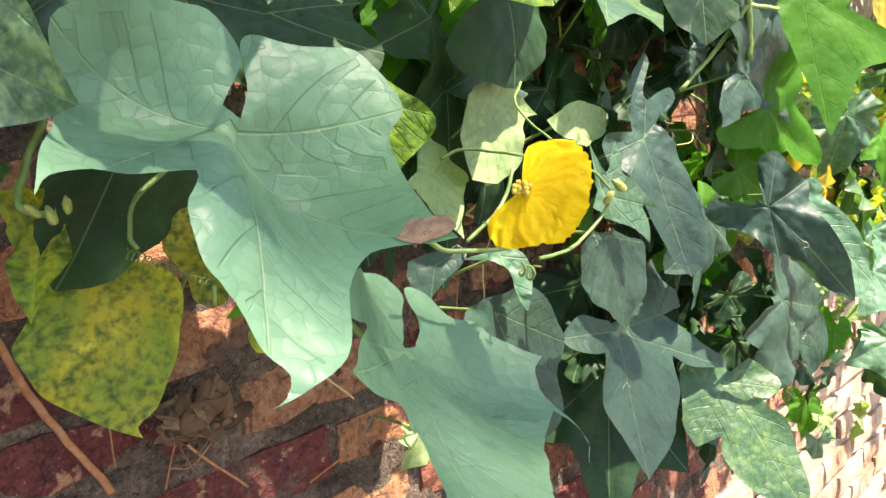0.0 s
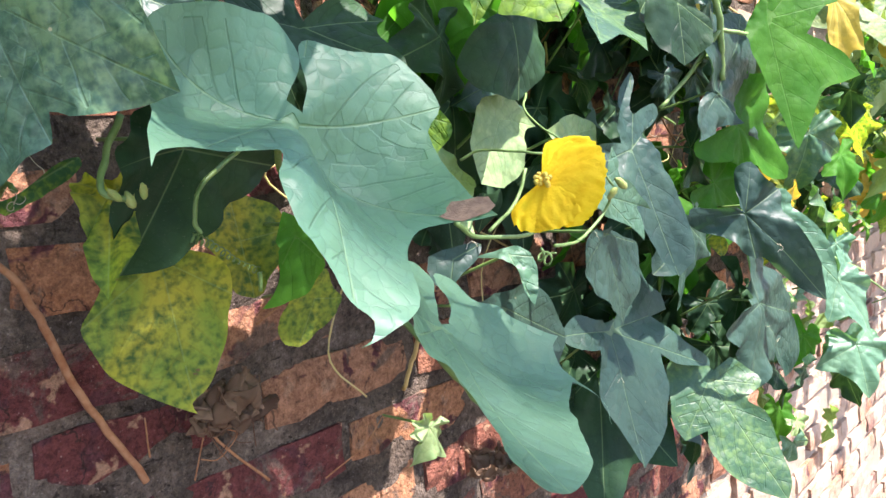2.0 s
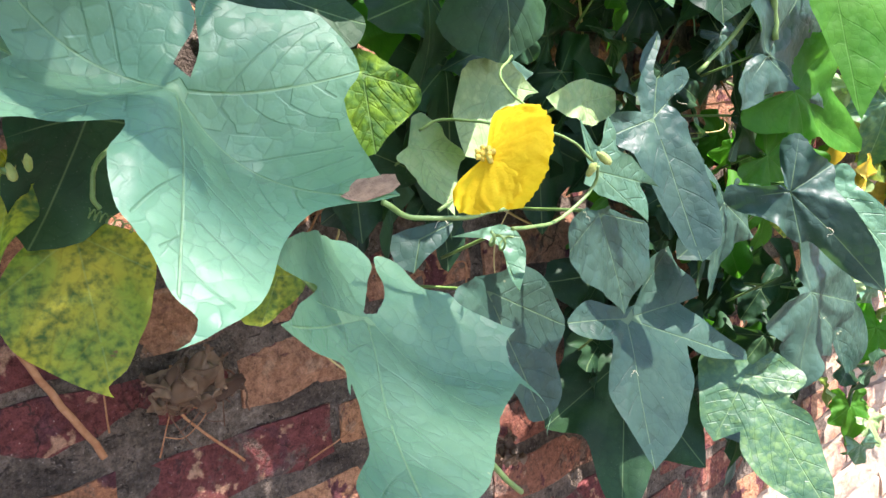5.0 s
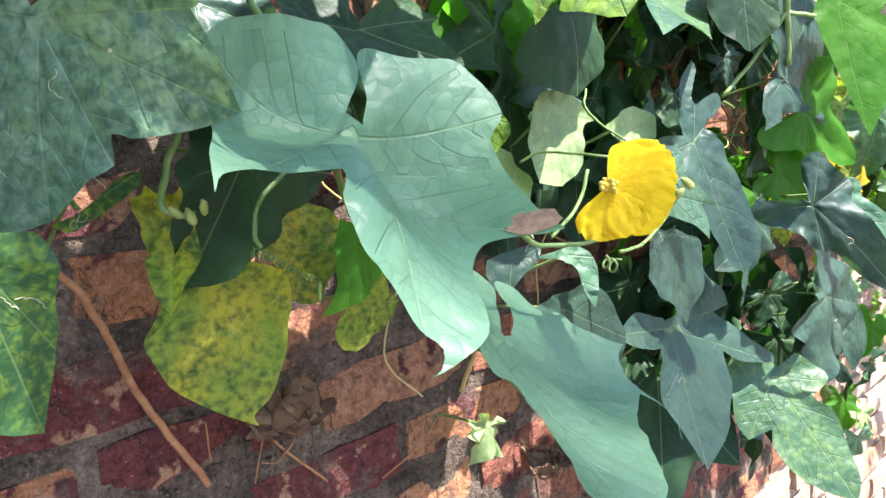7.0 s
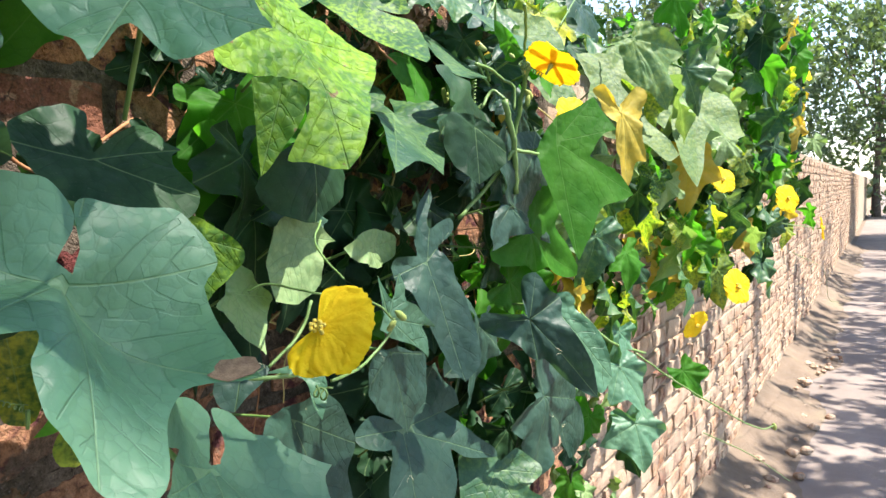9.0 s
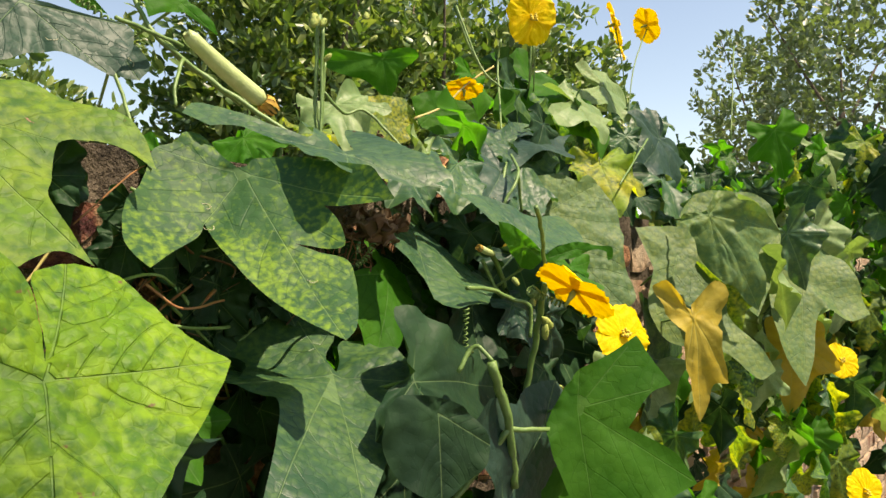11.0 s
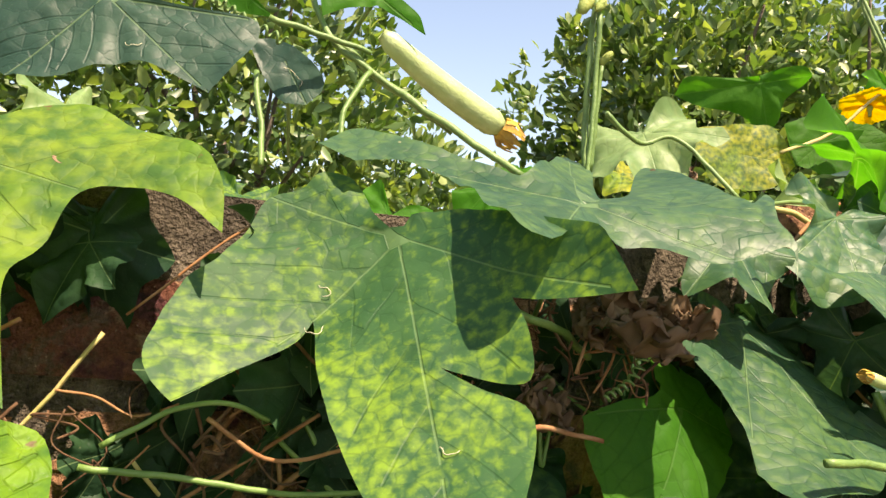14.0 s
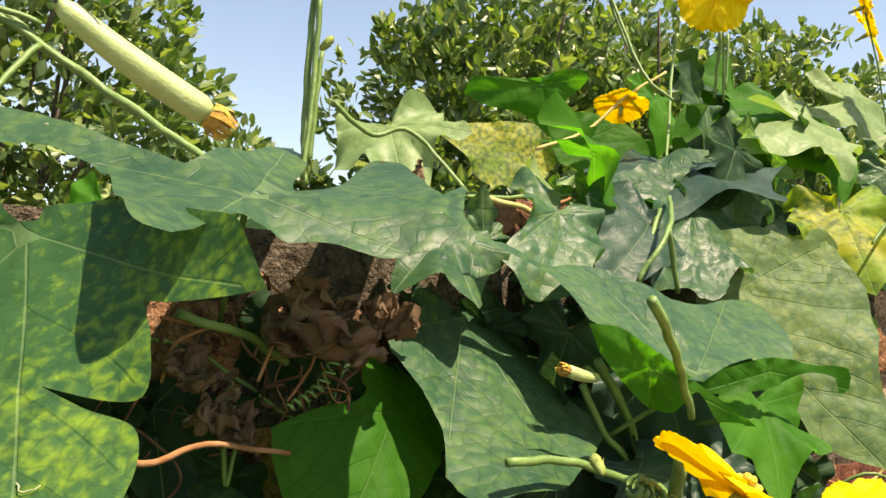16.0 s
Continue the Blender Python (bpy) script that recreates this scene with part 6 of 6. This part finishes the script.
# ---- trees ----
def crown_mesh(name, mat, seed, centre, radii, clumps, per, size, inner=0.35, uneven=0.35):
    """Oval leaves in rosettes at the ends of twigs, uneven outline with gaps."""
    rng = np.random.default_rng(seed)
    d = rng.normal(size=(clumps, 3))
    d /= np.linalg.norm(d, axis=1)[:, None]
    rad = inner + (1 - inner) * rng.random(clumps) ** 0.6
    lump = np.array([1 + uneven * noise.noise(Vector(v) * 1.7 + Vector((seed, 0, 0))) for v in d])
    cen = np.array(centre) + d * np.array(radii) * (rad * lump)[:, None]
    cen = np.repeat(cen, per, axis=0)
    out = np.repeat(d, per, axis=0)
    n = len(cen)
    ax = out * 0.6 + rng.normal(size=(n, 3)) * 0.7 + np.array((0, 0, 0.25))
    ax /= np.linalg.norm(ax, axis=1)[:, None]
    sd = np.cross(ax, rng.normal(size=(n, 3)))
    sd /= np.linalg.norm(sd, axis=1)[:, None]
    nm = np.cross(sd, ax)
    ln = size * rng.uniform(0.7, 1.25, n)[:, None]
    wd = ln * 0.24
    base = cen + ax * size * 0.25 + rng.normal(size=(n, 3)) * size * 0.3
    v = np.stack([base, base + ax * ln * 0.35 + sd * wd + nm * wd * 0.3, base + ax * ln * 0.75 + sd * wd * 0.75 + nm * wd * 0.2, base + ax * ln - nm * wd * 0.3,
                  base + ax * ln * 0.75 - sd * wd * 0.75 + nm * wd * 0.2, base + ax * ln * 0.35 - sd * wd + nm * wd * 0.3, base + ax * ln * 0.55], 1).reshape(-1, 3)
    k = np.arange(n)[:, None] * 7
    f = np.concatenate([k + np.array(q) for q in ((0, 1, 6), (1, 2, 6), (2, 3, 6), (3, 4, 6), (4, 5, 6), (5, 0, 6))])
    me = bpy.data.meshes.new(name)
    me.vertices.add(len(v))
    me.vertices.foreach_set("co", v.astype(np.float32).ravel())
    me.loops.add(f.size)
    me.loops.foreach_set("vertex_index", f.astype(np.int32).ravel())
    me.polygons.add(len(f))
    me.polygons.foreach_set("loop_start", np.arange(0, f.size, 3, dtype=np.int32))
    me.polygons.foreach_set("loop_total", np.full(len(f), 3, dtype=np.int32))
    me.materials.append(mat)
    me.update(calc_edges=True)
    return me, cen[::per]


def tree_leaf_material(name, a, b, c):
    m, nt, ns, bs = mat_nodes(name)
    geo = ns.new("ShaderNodeNewGeometry")
    col = ramp(nt, geo.outputs["Random Per Island"], [(0.0, a), (0.55, b), (1.0, c)])
    nt.links.new(col, bs.inputs["Base Color"])
    bs.inputs["Roughness"].default_value = 0.4
    tr = ns.new("ShaderNodeBsdfTranslucent")
    nt.links.new(mixc(nt, 1.0, col, (2.0, 2.2, 0.7), "MULTIPLY"), tr.inputs["Color"])
    mx = ns.new("ShaderNodeMixShader")
    mx.inputs[0].default_value = 0.28
    nt.links.new(bs.outputs[0], mx.inputs[1])
    nt.links.new(tr.outputs[0], mx.inputs[2])
    nt.links.new(mx.outputs[0], ns["Material Output"].inputs["Surface"])
    return m


CITRUS = tree_leaf_material("citrus_leaf", (0.045, 0.095, 0.03), (0.095, 0.165, 0.052), (0.27, 0.33, 0.12))
# greyer, lighter green with the haze of distance mixed into the colour
FARLEAF = tree_leaf_material("far_leaf", (0.07, 0.105, 0.06), (0.1, 0.15, 0.08), (0.15, 0.2, 0.11))


def tree(x, y, height, centre_z, radii, clumps, per, size, seed, mat, label, lean=(0, 0), trunk=0.07, inner=0.35, uneven=0.35):
    rng = random.Random(seed)
    top = new("tree")
    top.matrix_world = pose(x, y, GROUND - 0.02)
    top.matrix_basis = pose(x, y, GROUND - 0.02)
    bpy.context.view_layer.update()
    tagged(top, label, "tree", "citrus trees behind the wall" if mat == CITRUS else "trees along the lane")
    c = Vector((x + lean[0], y + lean[1], centre_z))
    me, cen = crown_mesh("crown", mat, seed, c, radii, clumps, per, size, inner, uneven)
    child("crown", me, top, None, "crown of glossy oval leaves")
    root = Vector((x, y, GROUND - 0.05))
    fork = root.lerp(c, 0.45)
    v, f = tube_data(smooth_path([root, root.lerp(fork, 0.5) + Vector((rng.uniform(-0.08, 0.08), 0.05, 0)), fork, c], 6), trunk, 10, 0.4)
    child("trunk", mesh_from("trunk", v, f, BARK), top, None, "grey-brown trunk")
    for k in range(16):
        e = Vector(cen[rng.randrange(len(cen))])
        s = fork.lerp(c, rng.uniform(0.0, 0.9))
        mid = s.lerp(e, 0.5) + Vector((rng.uniform(-0.1, 0.1), rng.uniform(-0.1, 0.1), 0.08))
        v, f = tube_data(smooth_path([s, mid, e], 5), trunk * 0.3, 6, 0.3)
        child("limb", mesh_from("limb", v, f, BARK), top)
    return top


GARDEN = "citrus tree with dense glossy leaves behind the wall"
tree(-0.35, 2.9, 4, 2.6, (1.1, 1.0, 1.3), 900, 12, 0.078, 1, CITRUS, GARDEN)
tree(1.08, 3.2, 4, 2.7, (0.95, 0.9, 1.25), 900, 12, 0.078, 2, CITRUS, GARDEN)
tree(3.5, 2.9, 4, 2.75, (0.95, 0.8, 1.3), 1150, 12, 0.078, 3, CITRUS, GARDEN)
tree(5.4, 2.2, 4, 2.9, (0.9, 0.6, 1.1), 700, 12, 0.078, 20, CITRUS, GARDEN)
tree(4.3, 2.6, 4, 2.75, (0.95, 0.7, 1.3), 900, 12, 0.078, 21, CITRUS, GARDEN)
tree(2.2, 3.6, 3, 2.0, (0.9, 0.8, 0.95), 900, 12, 0.078, 4, CITRUS, GARDEN)
tree(4.9, 3.4, 4, 2.9, (1.0, 0.9, 1.5), 900, 9, 0.09, 5, CITRUS, GARDEN)
tree(7.6, 4.6, 5, 3.2, (1.6, 1.3, 1.9), 800, 8, 0.09, 6, CITRUS, GARDEN)
tree(11.5, 6.0, 6, 3.4, (2.2, 1.8, 1.9), 900, 8, 0.11, 7, CITRUS, GARDEN)
tree(-2.8, 3.4, 4, 2.8, (1.2, 1.0, 1.4), 500, 8, 0.08, 8, CITRUS, GARDEN)
LANE = "tall tree overhanging the lane"
# unseen tree added to filter the sun, lean tuned to the wanted shade
tree(2.3, -9.4, 14, 12.9, (3.0, 2.2, 0.9), 2600, 9, 0.12, 9, FARLEAF, LANE, lean=(-1.79, 1.73), trunk=0.2, inner=0.05, uneven=0.1)
# row kept out of view on the sun side to dapple lane and wall
for x, seed in ((6.3, 10), (10.6, 17), (15.2, 18), (20.5, 19)):
    tree(x, -5.4, 7, 6.0, (2.4, 2.2, 1.2), 420, 14, 0.15, seed, FARLEAF, LANE, lean=(0, 0.7), trunk=0.13, inner=0.1)
tree(27, -4.5, 9, 5.2, (4.0, 2.6, 3.8), 1500, 8, 0.26, 11, FARLEAF, LANE, trunk=0.2)
tree(24, 3.4, 11, 6.6, (3.6, 2.6, 5.2), 950, 8, 0.24, 12, FARLEAF, LANE, trunk=0.2)
tree(46, -0.5, 12, 6.6, (4.0, 6.0, 6.2), 1300, 8, 0.36, 13, FARLEAF, LANE, trunk=0.25)
tree(36, 8.5, 12, 7.0, (4.0, 3.5, 6.0), 900, 8, 0.3, 14, FARLEAF, LANE, trunk=0.2)


# ---- crumbled soil and rubble along the foot of the wall ----
vs, fs = [], []
for i in range(401):
    x = -2 + 26 * i / 400
    for j in range(9):
        s = j / 8
        h = (0.16 + 0.12 * noise.noise((x * 0.9, 0, 2))) * (1 - s) ** 1.4 + 0.045 * noise.noise((x * 7, s * 4, 5)) * (1 - s)
        vs.append((x, 0.004 - 0.5 * s * (1 + 0.4 * noise.noise((x * 1.3, 3, s))), GROUND - 0.012 + max(h, 0)))
for i in range(400):
    for j in range(8):
        q = i * 9 + j
        fs.append((q, q + 1, q + 10, q + 9))
tagged(new("soil_bank", mesh_from("soil_bank", vs, fs, SOIL)), "bank of crumbled soil and rubble along the wall", "soil bank", kind="structure")
RUB = [mesh_from("rubble", *ball_data((0, 0, 0), 0.03, 6, 5, 0.7, 0.5), SUNLIT_BRICK, False) for _ in range(4)]
rr = random.Random(8)
for k in range(60):
    x, y, s = rr.uniform(1.5, 9.0), -rr.uniform(0.12, 0.5), rr.uniform(0.5, 1.4)
    child("rubble", RUB[k % 4], wall, pose(x, y, GROUND + 0.1 * (1 - (-y) / 0.5) ** 1.4 + 0.012, 0, 0, rr.uniform(0, 360)) @ Matrix.Diagonal((s, s, s, 1)), "broken piece of brick")


# ---- bricks of the wall: the near ones single, the rest joined ----
BL, BH, PITCH, ROW0 = 0.226, 0.064, 0.088, 1.248


def brick_data(rng, l, h, d=0.05):
    """A worn brick: front face uneven, arrises chipped."""
    nx, nz = 5, 3
    vs, fs = [], []
    s = rng.random() * 50
    for j in range(nz + 1):
        for i in range(nx + 1):
            a, b = i / nx - 0.5, j / nz - 0.5
            edge = (i in (0, nx)) + (j in (0, nz))
            x = a * l + 0.006 * noise.noise((a * 4 + s, b * 4, 1))
            z = b * h + 0.006 * noise.noise((a * 5 + s, b * 4, 7))
            y = 0.004 * noise.noise((a * 5 + s, b * 5, 3)) + (0.001 + 0.01 * max(0, noise.noise((a * 9 + s, b * 7, 9)))) * edge
            vs.append((x, y, z))
    for j in range(nz):
        for i in range(nx):
            q = j * (nx + 1) + i
            fs.append((q, q + 1, q + nx + 2, q + nx + 1))
    ring = [i for i in range(nx + 1)] + [j * (nx + 1) + nx for j in range(1, nz + 1)] + [nz * (nx + 1) + i for i in range(nx - 1, -1, -1)] + [j * (nx + 1) for j in range(nz - 1, 0, -1)]
    k = len(vs)
    for q in ring:
        vs.append((vs[q][0], d, vs[q][2]))
    n = len(ring)
    for i in range(n):
        i2 = (i + 1) % n
        fs.append((ring[i2], ring[i], k + i, k + i2))
    return vs, fs


brng = random.Random(4)
SHARED = [mesh_from("brick", *brick_data(brng, BL, BH), BRICK, False) for _ in range(14)]
singles = 0
far_v, far_f = [], []
FAR = [brick_data(brng, BL, BH) for _ in range(6)]
rows = range(int((GROUND - ROW0) / PITCH), int((TOP - ROW0) / PITCH) + 1)
for row in rows:
    z = ROW0 + PITCH * row + BH / 2
    if z - BH / 2 < GROUND or z + BH / 2 > TOP:
        continue
    shift = 0.158 + BL / 2 + (0.5 * (BL + 0.018) if row % 2 else 0)
    for k in range(-24, 130):
        x = shift + k * (BL + 0.018) + brng.uniform(-0.004, 0.004)
        tilt = brng.uniform(-1.6, 1.6) * (1 if x < 1.9 else 2.2)
        if x > 1.9 and brng.random() < 0.05:
            continue
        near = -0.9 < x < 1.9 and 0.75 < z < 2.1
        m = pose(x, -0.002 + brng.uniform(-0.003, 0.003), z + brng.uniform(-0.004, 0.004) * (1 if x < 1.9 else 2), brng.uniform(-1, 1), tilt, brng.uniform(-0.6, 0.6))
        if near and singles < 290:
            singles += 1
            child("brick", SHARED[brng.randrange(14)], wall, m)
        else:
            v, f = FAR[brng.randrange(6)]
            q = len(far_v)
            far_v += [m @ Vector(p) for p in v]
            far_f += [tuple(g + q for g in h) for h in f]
rest = child("brickwork", mesh_from("brickwork", far_v, far_f, SUNLIT_BRICK, False), wall)
tagged(rest, "weathered red bricks of the wall", kind="stuff")
# coping course laid across the top
COP = [mesh_from("brick", *brick_data(brng, 0.108, 0.066, 0.235), BRICK, False) for _ in range(6)]
for k in (10,):
    m = pose(0.08 + k * 0.122, -0.004, TOP + 0.012 + brng.uniform(-0.005, 0.005), 0, brng.uniform(-2, 2), brng.uniform(-2, 2))
    child("brick", COP[brng.randrange(6)], wall, m)

# mortar smeared unevenly between and over the near bricks
vs, fs = [], []
NX, NZ, X0, X1, Z0, Z1 = 250, 120, -0.5, 2.1, 0.75, 1.985
for i in range(NX + 1):
    for j in range(NZ + 1):
        x, z = X0 + (X1 - X0) * i / NX, Z0 + (Z1 - Z0) * j / NZ
        y = 0.0016 + 0.005 * noise.noise((x * 13, z * 17, 3.0)) + 0.0022 * noise.noise((x * 45, z * 50, 8.0))
        vs.append((x, y if 0 < i < NX and 0 < j < NZ else 0.004, z))
for i in range(NX):
    for j in range(NZ):
        q = i * (NZ + 1) + j
        fs.append((q, q + NZ + 1, q + NZ + 2, q + 1))
child("mortar", mesh_from("mortar", vs, fs, MORTAR), wall, None, "rough grey mortar")
